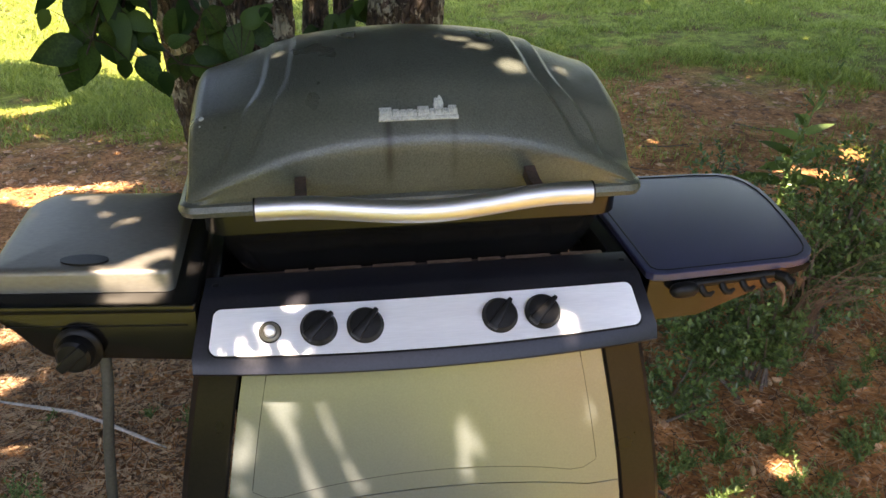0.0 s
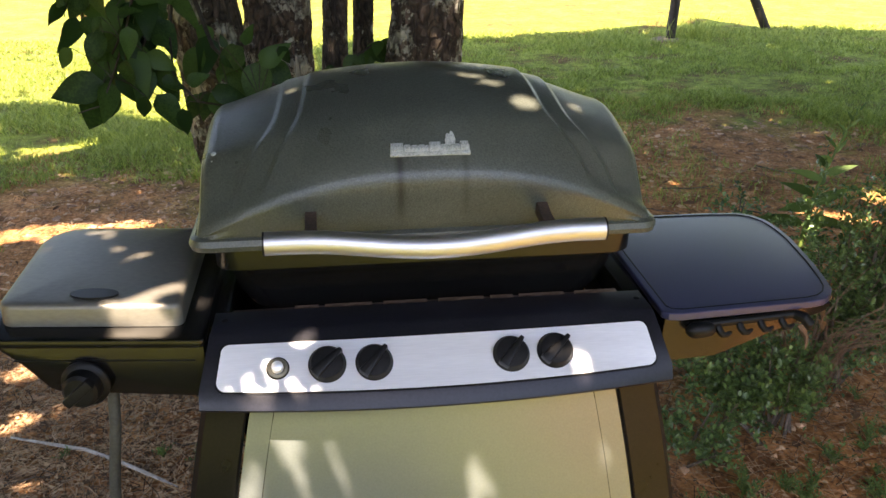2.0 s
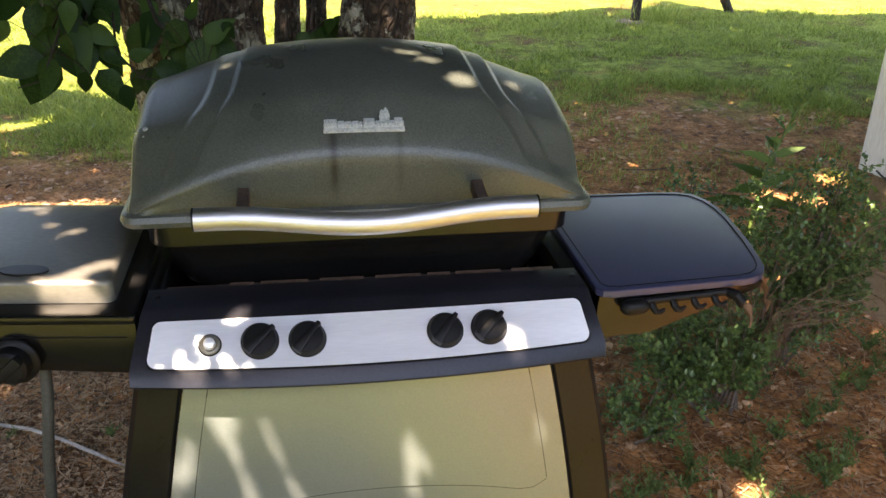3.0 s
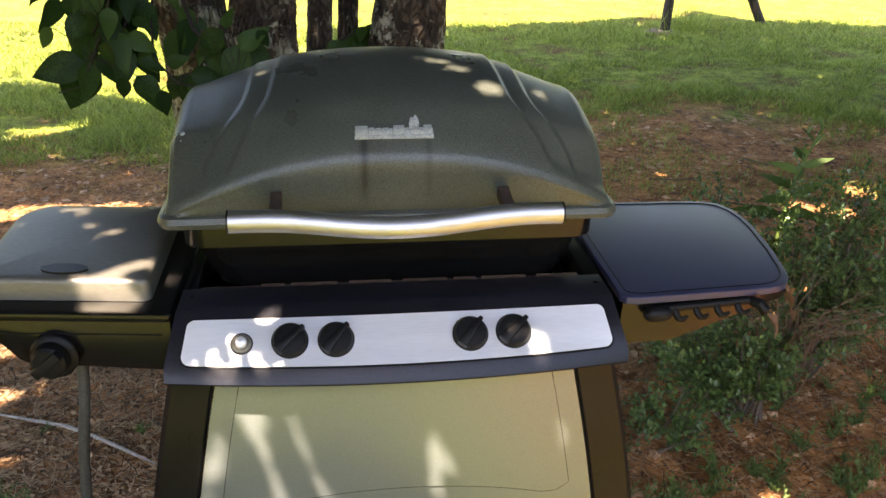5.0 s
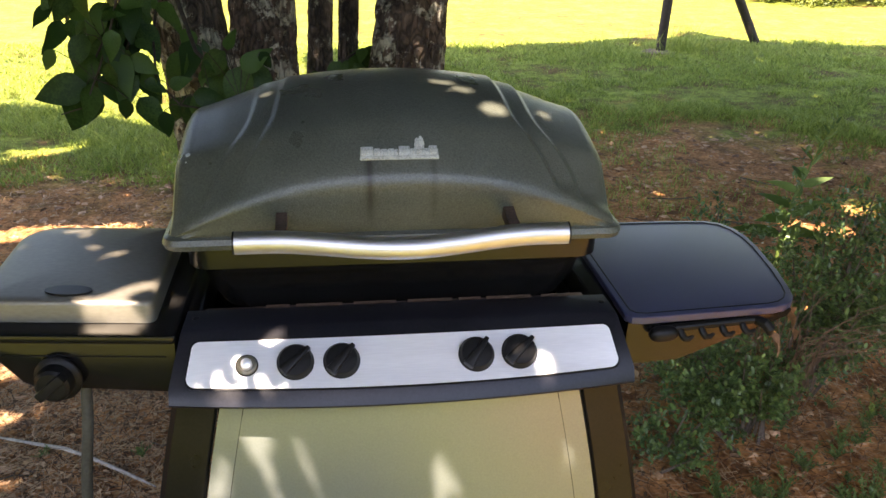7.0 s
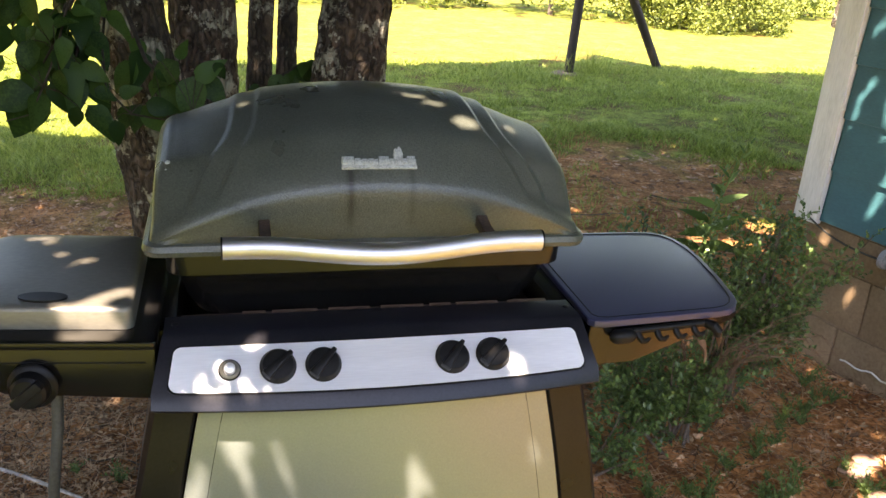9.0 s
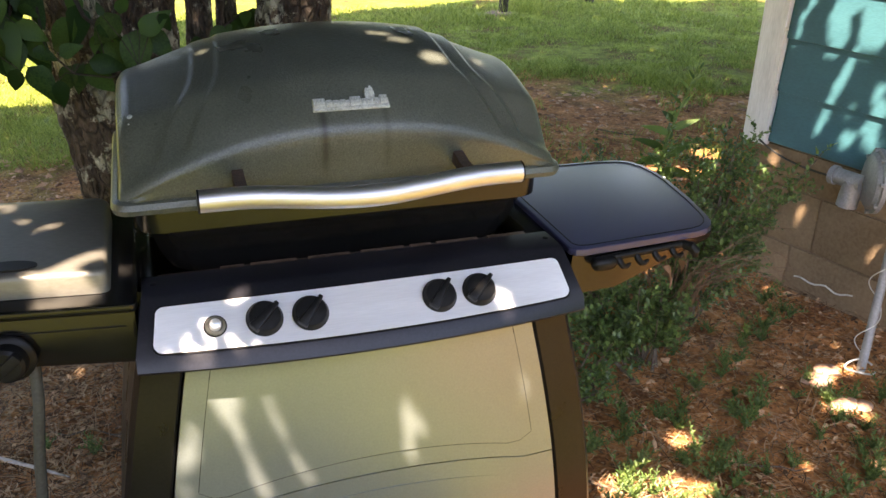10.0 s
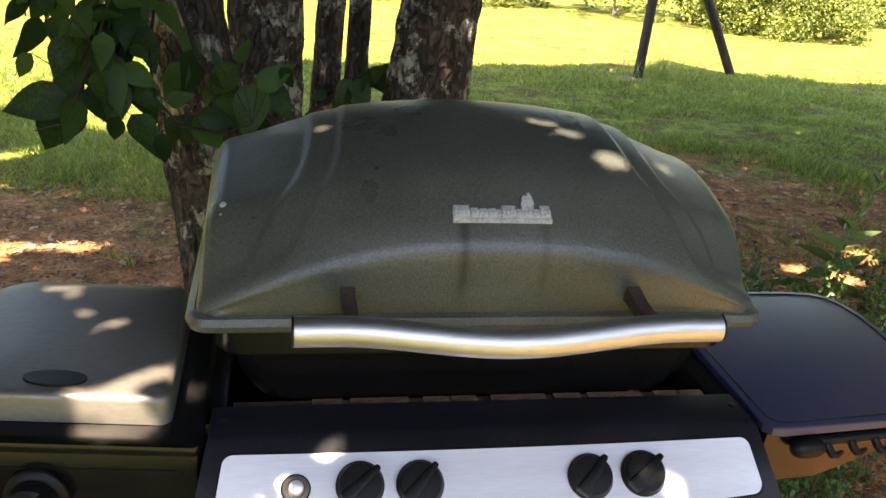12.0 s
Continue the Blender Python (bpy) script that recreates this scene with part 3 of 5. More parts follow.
for v in badge.data.vertices:
    w3 = v.co + PLACES[badge.name]
    v.co = Vector((w3.x, 1.167, 1.093)) + BU * w3.z + BN * (-w3.y + 0.003) - PLACES[badge.name]
stub("badge_backing", 0.0925, 0.146, 0.004, 0.0155, 0.0025)
stub("badge_backing", 0.1465, 0.2035, 0.004, 0.0165, 0.0025)
for i, (x0, x1, h) in enumerate([(0.093, 0.111, 0.0205), (0.112, 0.121, 0.0175), (0.122, 0.131, 0.0166), (0.132, 0.141, 0.0170), (0.142, 0.146, 0.0160),
                                 (0.147, 0.163, 0.0208), (0.164, 0.170, 0.0168), (0.171, 0.181, 0.0176), (0.182, 0.189, 0.0168), (0.190, 0.202, 0.0210)]):
    block = stub("badge_block", x0, x1, 0.006, h, 0.0034)
    n = max(1, round((x1 - x0) / 0.0045))
    for k in range(n):
        a = x0 + (x1 - x0) * (k + 0.18) / n
        part("badge_bar", on_badge(box(a, a + 0.0024, -0.0052, 0.0, 0.0075 + 0.0008 * ((i + k) % 3), h - 0.0022 - 0.0007 * ((i * 2 + k) % 3), 0.0005)), BADGE, badge)
part("badge_flame", on_badge(prism([(0.170, 0.015), (0.183, 0.015), (0.1845, 0.023), (0.183, 0.031), (0.1805, 0.0365), (0.178, 0.0365), (0.176, 0.032), (0.1735, 0.034), (0.171, 0.031), (0.1695, 0.023)], -0.004, 0.004, "y", 0.001)), BADGE, badge)

# handle: a thick bar that bows forward at its middle, on two brackets
hp = []
for k in range(41):
    s = k / 40
    bow = 0.5 - 0.5 * math.cos(2 * math.pi * min(1, max(0, (s - 0.08) / 0.84)))
    hp.append((-0.079 + 0.451 * s, 1.068 - 0.012 * bow, 1.0155 - 0.010 * bow))
handle = part("handle", tube(hp, 0.0155, 24), STEEL, lid, "thick brushed steel bar bowed at its middle")
for x in (-0.0795, 0.3725):
    part("end_cap", tube([(x - 0.0012, 1.068, 1.0155), (x + 0.0012, 1.068, 1.0155)], 0.0157, 24), PLASTIC, handle)
for x in (-0.020, 0.305):
    part("handle_bracket", prism([(1.068, 1.008), (1.068, 1.018), (1.120, 1.019), (1.158, 1.028), (1.158, 1.006), (1.110, 1.002)], x - 0.008, x + 0.008, "x", 0.002), RUST, lid, "dark rusted handle bracket")

# firebox: a deep tapered tub with rounded corners
b = bmesh.new()
rings = []
for z, inset, r in ((0.972, -0.004, 0.03), (0.928, -0.004, 0.035), (0.925, 0.010, 0.035), (0.875, 0.022, 0.045), (0.845, 0.035, 0.05), (0.835, 0.06, 0.05), (0.834, 0.12, 0.04)):
    o = rounded(CX - 0.306 + inset, CX + 0.308 - inset, 1.185 + inset, 1.515 - inset, r, 6)
    rings.append([b.verts.new((x, y, z)) for x, y in o])
for a, c in zip(rings, rings[1:]):
    n = len(a)
    for k in range(n):
        b.faces.new((a[k], a[(k + 1) % n], c[(k + 1) % n], c[k]))
b.faces.new(rings[0])
b.faces.new(rings[-1][::-1])
part("firebox", b, BLACK, grill, "black enamelled firebox")

# control panel: bows forward along its lower edge
PANEL = [(1.168, 0.838, 0.0), (1.168, 0.868, 0.0), (1.112, 0.870, 0.0), (1.102, 0.866, 0.05), (1.0475, 0.8085, 0.95), (1.0385, 0.789, 1), (1.041, 0.785, 1), (1.062, 0.786, 1), (1.062, 0.796, 0.9)]
b = bmesh.new()
cols = []
for i in range(41):
    s = 2 * i / 40 - 1
    col = []
    for y, z, w in PANEL:
        half = 0.316 + 0.016 * min(1, max(0, (1.11 - y) / 0.06))
        col.append(b.verts.new((0.151 + s * half, y - 0.026 * w * (1 - s * s), z)))
    cols.append(col)
for a, c in zip(cols, cols[1:]):
    for k in range(len(a) - 1):
        b.faces.new((a[k], c[k], c[k + 1], a[k + 1]))
b.faces.new(cols[0])
b.faces.new(cols[-1][::-1])
bmesh.ops.bevel(b, geom=[e for e in b.edges if abs(e.verts[0].co.x - e.verts[1].co.x) < 0.02 and (len(e.link_faces) == 2 and e.calc_face_angle(0) > 1.2)], offset=0.003, segments=2, affect="EDGES")
panel = part("control_panel", b, SATIN, grill, "satin black control panel bowed along its lower edge")


def slope(x, v, lift=0.0):
    """A point on the panel's slope: v 0 at its upper, 1 at its lower edge."""
    s = (x - 0.151) / 0.330
    y, z = 1.102 + (1.048 - 1.102) * v, 0.866 + (0.809 - 0.866) * v
    return Vector((x, y - 0.026 * (0.05 + 0.9 * v) * (1 - s * s), z)) + SLOPE * lift


SLOPE = Vector((0, -0.68, 0.73)).normalized()


def plate_point(u, w):
    half = 0.302 + 0.006 * w
    x = 0.151 + (2 * u - 1) * half
    d = min(u, 1 - u) * 2 * half
    r = 0.012
    trim = 0.0 if d > r else r - math.sqrt(max(0, r * r - (r - d) ** 2))
    trim /= 0.078
    v = 0.175 + trim + (0.975 - 0.175 - 2 * trim) * w
    return slope(x, v, 0.0035)


us = [0, 0.001, 0.003, 0.006, 0.01, 0.015, 0.02]
us = us + [0.02 + 0.96 * k / 30 for k in range(1, 30)] + [1 - q for q in us[::-1]]
b = sheet(lambda u, v: plate_point(us[round(u * (len(us) - 1))], v), len(us) - 1, 6, -SLOPE * 0.003)
plate = part("control_plate", b, PLATE, panel, "pale brushed steel plate with rounded corners")


# thin black sheet, slightly larger than the plate, outlining its edge
b = sheet(lambda u, v: plate_point(us[round(u * (len(us) - 1))], v) + Vector(((2 * u - 1) * 0.0022, 0, 0)) + (slope(0.151, 0.0) - slope(0.151, 1.0)) * (0.5 - v) * 0.055 - SLOPE * 0.0014, len(us) - 1, 6, -SLOPE * 0.0016)
part("plate_outline", b, PLASTIC, panel, "thin black outline round the steel plate")


def knob(x, turn):
    c = slope(x, 0.57, 0.004)
    n = SLOPE
    k = part("knob", turned([(0.022, 0.0), (0.0258, 0.001), (0.0260, 0.004), (0.0240, 0.007), (0.0230, 0.012), (0.0215, 0.0145), (0.012, 0.0155)], c, n, 36), PLASTIC, panel, "round black plastic knob with a raised grip")
    up = Vector((0, n.z, -n.y))
    d = Vector((1, 0, 0)) * math.sin(turn) + up * math.cos(turn)
    e = n.cross(d)
    g2 = box(-0.0245, 0.0265, -0.0085, 0.0085, 0.006, 0.0205, 0.004)
    for v in g2.verts:
        q = v.co.copy()
        wide = 1 - 0.62 * (q.x + 0.0245) / 0.051
        v.co = c + d * q.x + e * q.y * wide + n * q.z
    grip = part("grip", g2, PLASTIC, k)
    return k


for x, a in ((-0.007, 0.85), (0.057, 0.72), (0.248, 0.68), (0.311, 0.85)):
    knob(x, a)
c = slope(-0.074, 0.60, 0.004)
ign = part("igniter_button", turned([(0.0078, 0.0), (0.0078, 0.011), (0.0068, 0.0135), (0.004, 0.0148), (0.001, 0.0152)], c, SLOPE, 24), PLATE, panel, "bright metal push-button igniter")
part("bezel", turned([(0.0135, 0.0), (0.0140, 0.002), (0.0130, 0.0050), (0.0108, 0.0062), (0.0094, 0.0052), (0.0090, 0.002)], c, SLOPE, 28), COVER, ign)
part("gasket", turned([(0.0158, -0.001), (0.0158, 0.0006), (0.0150, 0.0011), (0.0060, 0.0012)], c, SLOPE, 28), PLASTIC, ign)
for x in (0.455, -0.150):
    part("screw", turned([(0.005, 0.0), (0.005, 0.001), (0.003, 0.0022), (0.001, 0.0024)], (x, 1.140, 0.8695), (0, 0, 1), 12), PLASTIC, panel)


# dark strip added for the gap's shade; tan strips imitate lit ground beyond
ledge = part("burner_ledge", box(CX - 0.29, CX + 0.29, 1.170, 1.192, 0.8535, 0.8585), RUST, grill, "dark strip put into the shaded gap between panel and firebox")
for k in range(12):
    x = CX - 0.20 + 0.042 * k + 0.006 * math.sin(k * 2.7)
    part("ground_strip", box(x, x + 0.035, 1.1735, 1.190, 0.8580, 0.8622, 0.0006), STRAW, ledge)

# cart: flaring side panels, steel door and the arched lower front
def half_door(z):
    t = (0.75 - z) / 0.65
    return 0.2675 + 0.135 * t - 0.055 * t * t


def front_y(z):
    t = (0.75 - z) / 0.65
    return 1.083 - 0.03 * math.sin(math.pi * min(1, max(0, t)))


def arch(s):
    """Height of the seam between the door and the lower front; s runs from -1 to 1 across."""
    return 0.510 + 0.030 * max(0, 1 - (abs(s) / 0.82) ** 2) ** 0.9


def front_sheet(lo, hi, inset, lift, nu=36, nv=16, thick=0.012):
    def fn(u, v):
        s = 2 * u - 1
        z = lo(s) + (hi(s) - lo(s)) * v
        return Vector((CX + s * (half_door(z) - inset), front_y(z) - lift - 0.012 * (1 - s * s), z))
    return sheet(fn, nu, nv, (0, thick, 0))


cart = part("cart_frame", box(CX - 0.30, CX + 0.30, 1.13, 1.48, 0.10, 0.13, 0.004), BLACK, grill, "black cart base")
door = part("door", front_sheet(lambda s: arch(s) + 0.003, lambda s: 0.795, 0.0, 0.0), DOORSTEEL, grill, "dull brushed steel front door")
part("door_inset", front_sheet(lambda s: arch(s) + 0.036 + 0.012 * max(0, abs(s) - 0.95) / 0.05, lambda s: 0.793, 0.034, 0.0028, thick=0.005), DOORSTEEL, door)
groove = []
for k in range(25):
    sx = -1 + 2 * k / 24
    zz = arch(sx) + 0.036 + 0.012 * max(0, abs(sx) - 0.95) / 0.05
    groove.append((CX + sx * (half_door(zz) - 0.034), front_y(zz) - 0.0022 - 0.012 * (1 - sx * sx), zz))
part("groove", tube(groove, 0.0008, 6), PANELBLACK, door)
for sx in (-1, 1):
    part("groove", tube([(CX + sx * (half_door(zz) - 0.034), front_y(zz) - 0.0022, zz) for zz in (0.56 + 0.022 * k for k in range(11))], 0.0008, 6), PANELBLACK, door)
low = part("lower_front", front_sheet(lambda s: 0.13, lambda s: arch(s), 0.0, -0.001), DOORSTEEL, grill, "dull brushed steel lower front with an arched top")
part("lower_inset", front_sheet(lambda s: 0.17, lambda s: arch(s) - 0.030, 0.034, 0.0006, thick=0.004), DOORSTEEL, low)


def side_panel(sign):
    b = bmesh.new()
    rows = []
    for k in range(21):
        z = 0.80 - 0.70 * k / 20
        inner = half_door(z) + 0.003
        outer = inner + 0.066 + 0.010 * (0.75 - z)
        y0 = front_y(z) + 0.002
        pts = [(inner, y0 + 0.004), (inner + 0.004, y0), (outer - 0.008, y0 + 0.004), (outer, y0 + 0.014), (outer, 1.47), (outer - 0.012, 1.47), (outer - 0.012, y0 + 0.03), (inner, y0 + 0.03)]
        rows.append([b.verts.new((CX + sign * px, py, z)) for px, py in pts])
    for a, c in zip(rows, rows[1:]):
        for k in range(8):
            b.faces.new((a[k], a[(k + 1) % 8], c[(k + 1) % 8], c[k]))
    b.faces.new(rows[0])
    b.faces.new(rows[-1][::-1])
    return part("side_panel", b, PANELBLACK, grill, "gloss black flaring side panel")


side_panel(-1)
side_panel(1)
part("back_panel", box(CX - 0.33, CX + 0.33, 1.472, 1.484, 0.11, 0.80), BLACK, grill)


def wheel(x):
    c = Vector((x, 1.42, 0.105))
    t = part("wheel", turned([(0.03, -0.022), (0.075, -0.018), (0.075, 0.018), (0.03, 0.022)], c, (1, 0, 0), 28), PLASTIC, grill, "black plastic wheel")
    part("tyre", turned([(0.076, -0.024), (0.098, -0.022), (0.104, -0.012), (0.104, 0.012), (0.098, 0.022), (0.076, 0.024)], c, (1, 0, 0), 36), TYRE, t)
    for k in range(30):
        a = 2 * math.pi * k / 30
        p = c + Vector((0, math.cos(a), math.sin(a))) * 0.105
        part("tread", tube([p - Vector((0.022, 0, 0)), p + Vector((0.022, 0, 0))], 0.0035, 5), TYRE, t)


wheel(CX - 0.40)
wheel(CX + 0.40)
for x in (CX - 0.35, CX + 0.35):
    part("foot", tube([(x, 1.13, -0.02), (x, 1.13, 0.13)], 0.02, 12), PLASTIC, grill)

# side burner: black tray with a steel cover
def skewed(b, k=0.11):
    """The side burner stands a little askew, its far end set back."""
    for v in b.verts:
        v.co.y += k * (-0.19 - v.co.x)
    return b


tray = [(-0.176, 0.852), (-0.176, 0.775), (-0.184, 0.768), (-0.385, 0.777), (-0.398, 0.783), (-0.432, 0.822), (-0.465, 0.850), (-0.470, 0.856)]
burner = part("side_burner", skewed(prism(tray, 1.105, 1.43, "y", 0.006)), BLACK, grill, "gloss black side burner tray")
part("burner_rim", skewed(prism(rounded(-0.482, -0.172, 1.095, 1.438, [0.02, 0.012, 0.012, 0.05]), 0.853, 0.866, "z", 0.004)), BLACK, burner)
part("seam", skewed(box(-0.44, -0.19, 1.1035, 1.106, 0.828, 0.8295)), PLASTIC, burner)


b = bmesh.new()
rings = []
for z, inset in ((0.867, 0.0), (0.893, 0.0006), (0.8970, 0.0016), (0.8995, 0.0038), (0.9010, 0.0075), (0.9020, 0.015), (0.9035, 0.032), (0.9055, 0.055), (0.907, 0.09)):
    rr4 = [max(0.006, q - inset * 0.8) for q in (0.020, 0.014, 0.018, 0.065)]
    o = rounded(-0.462 + inset, -0.206 - inset, 1.1335 + inset, 1.414 - inset, rr4, 8)
    rings.append([b.verts.new((x, y, z + 0.03 * max(0, y - 1.17) * min(1, inset / 0.018))) for x, y in o])
for a, c in zip(rings, rings[1:]):
    n = len(a)
    for k in range(n):
        b.faces.new((a[k], a[(k + 1) % n], c[(k + 1) % n], c[k]))
b.faces.new(rings[-1])
cover = part("burner_cover", skewed(b), COVER, burner, "dull brushed steel burner cover")
o = [(-0.331 + 0.034 * math.cos(a), 1.163 + 0.0155 * math.sin(a)) for a in (2 * math.pi * k / 32 for k in range(32))]
part("oval_recess", skewed(prism(o, 0.895, 0.9052, "z")), PLASTIC, cover, "dark oval badge")
c = Vector((-0.343, 1.108, 0.799))
n = Vector((-0.12, -0.98, 0.04)).normalized()
part("knob_collar", turned([(0.034, -0.004), (0.034, 0.0), (0.031, 0.003), (0.024, 0.005)], c, n, 32), PLASTIC, burner)
k = part("burner_knob", turned([(0.023, 0.002), (0.0265, 0.005), (0.0265, 0.013), (0.0245, 0.021), (0.020, 0.0245), (0.010, 0.0255)], c, n, 36), PLASTIC, burner, "round black plastic knob with a raised grip")
g2 = box(-0.0255, 0.0255, -0.0075, 0.0075, 0.016, 0.032, 0.004)
d = (Vector((0.75, 0, 0.66)) - n * n.dot(Vector((0.75, 0, 0.66)))).normalized()
e = n.cross(d)
for v in g2.verts:
    q = v.co.copy()
    v.co = c + d * q.x + e * q.y + n * q.z
part("grip", g2, PLASTIC, k)
part("arm", box(-0.20, -0.150, 1.16, 1.40, 0.79, 0.852, 0.006), BLACK, burner)
hose_pts = [(-0.322, 1.17, 0.79), (-0.326, 1.155, 0.70), (-0.340, 1.15, 0.60), (-0.352, 1.15, 0.48), (-0.332, 1.155, 0.35), (-0.30, 1.18, 0.22), (-0.24, 1.24, 0.16), (-0.16, 1.30, 0.15)]
part("hose", tube(hose_pts, 0.0085, 14), RUBBER, grill, "grey rubber gas hose")

# side shelf
top = [(0.486, 1.115), (0.494, 1.104), (0.51, 1.101), (0.726, 1.117), (0.748, 1.123), (0.764, 1.135), (0.776, 1.153), (0.784, 1.18), (0.798, 1.25), (0.811, 1.35), (0.812, 1.40), (0.806, 1.44), (0.792, 1.468), (0.768, 1.482), (0.72, 1.487), (0.50, 1.490), (0.486, 1.48)]
shelf = part("side_shelf", prism(top, 0.847, 0.860, "z", 0.0035, 3), SHELF, grill, "blue-black plastic side shelf with a moulded border line")
inner = []
cx0, cy0 = 0.645, 1.30
for p in top:
    inner.append((cx0 + (p[0] - cx0) * 0.93, cy0 + (p[1] - cy0) * 0.935))
inner3 = [Vector((x, y, 0.8600)) for x, y in inner]
ring = tube(inner3 + [inner3[0]], 0.0013, 6, False)
part("border_line", ring, PLASTIC, shelf)
def skirt_point(u, v):
    """The front of the shelf's bracket, set a little under the top's edge."""
    x = 0.490 + 0.272 * u
    lo = table(u, [(0, 0.771), (0.34, 0.771), (0.78, 0.812), (0.93, 0.826), (1, 0.832)])
    return Vector((x, 1.107 + 0.020 * u + 0.010 * (1 - v), lo + (0.8485 - lo) * v))


part("bracket", sheet(skirt_point, 24, 6, (0, 0.33, 0)), BLACK, shelf, "gloss black tapered shelf bracket")
part("bracket_end", prism([(1.165, 0.849), (1.18, 0.832), (1.44, 0.832), (1.455, 0.849)], 0.750, 0.783, "x", 0.003), BLACK, shelf)
part("arm", box(0.455, 0.495, 1.17, 1.42, 0.80, 0.85, 0.006), BLACK, shelf)
rail = part("tool_rail", tube([(0.548 + 0.156 * k / 10, 1.106 + 0.010 * k / 10, 0.836 + 0.004 * k / 10) for k in range(11)], 0.0062, 12), PLASTIC, shelf, "black plastic tool hook rail")
part("rail_end", tube([(0.522 + 0.0035 * k, 1.101, 0.8295 + 0.0002 * k) for k in range(14)], [0.0125 * math.sqrt(max(0.03, 1 - abs((k - 6.5) / 6.6) ** 3)) for k in range(14)], 20), PLASTIC, rail)
for k in range(4):
    x, y, z = 0.574 + 0.034 * k, 1.103 + 0.002 * k, 0.834 + 0.001 * k
    part("hook", tube([(x - 0.002, y + 0.001, z), (x, y - 0.004, z - 0.006), (x + 0.004, y - 0.006, z - 0.0115), (x + 0.011, y - 0.006, z - 0.0125), (x + 0.018, y - 0.005, z - 0.008)], [0.005, 0.0055, 0.0052, 0.0044, 0.0022], 10), PLASTIC, rail)
part("rail_tip", tube([(0.698, 1.116, 0.840), (0.709, 1.106, 0.838), (0.716, 1.102, 0.830), (0.718, 1.103, 0.820)], [0.0075, 0.0090, 0.0088, 0.0045], 12), PLASTIC, rail)


# ---- trees ----
def bark_trunk(name, line, radii, parent, seed):
    """A leaning trunk with ridged, flaking bark."""
    b = bmesh.new()
    seg = 64
    n = 200
    rings = []
    for k in range(n + 1):
        t = k / n
        f = t * (len(line) - 1)
        i = min(len(line) - 2, int(f))
        w = f - i
        c = Vector(line[i]).lerp(Vector(line[i + 1]), w)
        r = radii[i] * (1 - w) + radii[i + 1] * w
        ring = []
        for s in range(seg):
            a = 2 * math.pi * s / seg
            rr = r * (1 + 0.10 * noise.noise((math.cos(a) * 1.6 + seed, math.sin(a) * 1.6, c.z * 1.5)) + 0.14 * abs(noise.noise((math.cos(a) * 5 + seed, math.sin(a) * 5, c.z * 7.0))) + 0.09 * noise.noise((math.cos(a) * 11, math.sin(a) * 11 + seed, c.z * 20)))
            ring.append(b.verts.new((c.x + rr * math.cos(a), c.y + rr * math.sin(a), c.z)))
        rings.append(ring)
    for a, c in zip(rings, rings[1:]):
        for s in range(seg):
            b.faces.new((a[s], a[(s + 1) % seg], c[(s + 1) % seg], c[s]))
    return part(name, b, BARK, parent)


tree = thing("tree", (0.05, 2.5, 0), "clump of five rough-barked stems with broad dark green leaves", "tree")
STEMS = [((-0.134, 2.36), (-0.150, 0.0), (0.098, 0.086)), ((-0.150, 2.55), (0.021, 0.02), (0.098, 0.088)), ((-0.010, 2.62), (0.045, 0.02), (0.038, 0.033)),
         ((0.080, 2.70), (0.038, 0.03), (0.032, 0.029)), ((0.179, 2.45), (0.100, 0.02), (0.108, 0.092))]
for i, ((x, y), (lx, ly), (r0, r1)) in enumerate(STEMS):
    hgt = 4.6
    line = [(x + lx * z, y + ly * z, z) for z in (-0.05, 0.25, 0.7, 1.2, 2.0, 3.2, hgt)]
    bark_trunk("trunk", line, [r0 * 1.35, r0 * 1.12, r0, r1, r1 * 0.95, r1 * 0.75, r1 * 0.45], tree, 3.7 * i)


def leaf_mesh(name, length, width, mat, fold=0.25, droop=0.2, wave=0.0):
    """A pointed oval leaf from its stalk at the origin along +y, folded at its midrib."""
    b = bmesh.new()
    n = 7
    rows = []
    for k in range(n + 1):
        t = k / n
        w = width * 0.54 * math.sin(math.pi * t ** 0.72) ** 0.85 * (1.08 - 0.32 * t) if 0 < t < 1 else 0.0005
        z = -droop * length * t * t
        y = length * t
        rows.append([b.verts.new((-w, y, z + fold * w + wave * math.sin(t * 9))), b.verts.new((0, y, z)), b.verts.new((w, y, z + fold * w - wave * math.sin(t * 8)))])
    for a, c in zip(rows, rows[1:]):
        for k in (0, 1):
            b.faces.new((a[k], a[k + 1], c[k + 1], c[k]))
    bmesh.ops.recalc_face_normals(b, faces=b.faces)
    for f in b.faces:
        f.smooth = True
    me = bpy.data.meshes.new(name)
    b.to_mesh(me)
    b.free()
    me.materials.append(mat)
    return me


LEAVES = [leaf_mesh("leaf", 0.105, 0.062, HANGLEAF, 0.25, 0.15, 0.003), leaf_mesh("leaf", 0.085, 0.052, HANGLEAF, 0.15, 0.25, 0.002), leaf_mesh("leaf", 0.12, 0.066, HANGLEAF, 0.3, 0.3, 0.004)]


def hang_leaf(p, aim, me, parent, size=1.0, roll=0.0):
    ob = new("leaf", me)
    ob.parent = parent
    d = Vector(aim).normalized()
    up = Vector((0, -0.75, 0.5))
    xa = d.cross(up).normalized()
    za = xa.cross(d)
    m = Matrix((xa, d, za)).transposed().to_4x4() @ Matrix.Rotation(roll, 4, "Y")
    ob.matrix_local = Matrix.Translation(Vector(p) - PLACES[parent.name]) @ m @ Matrix.Scale(size, 4)
    return ob


rng = random.Random(7)


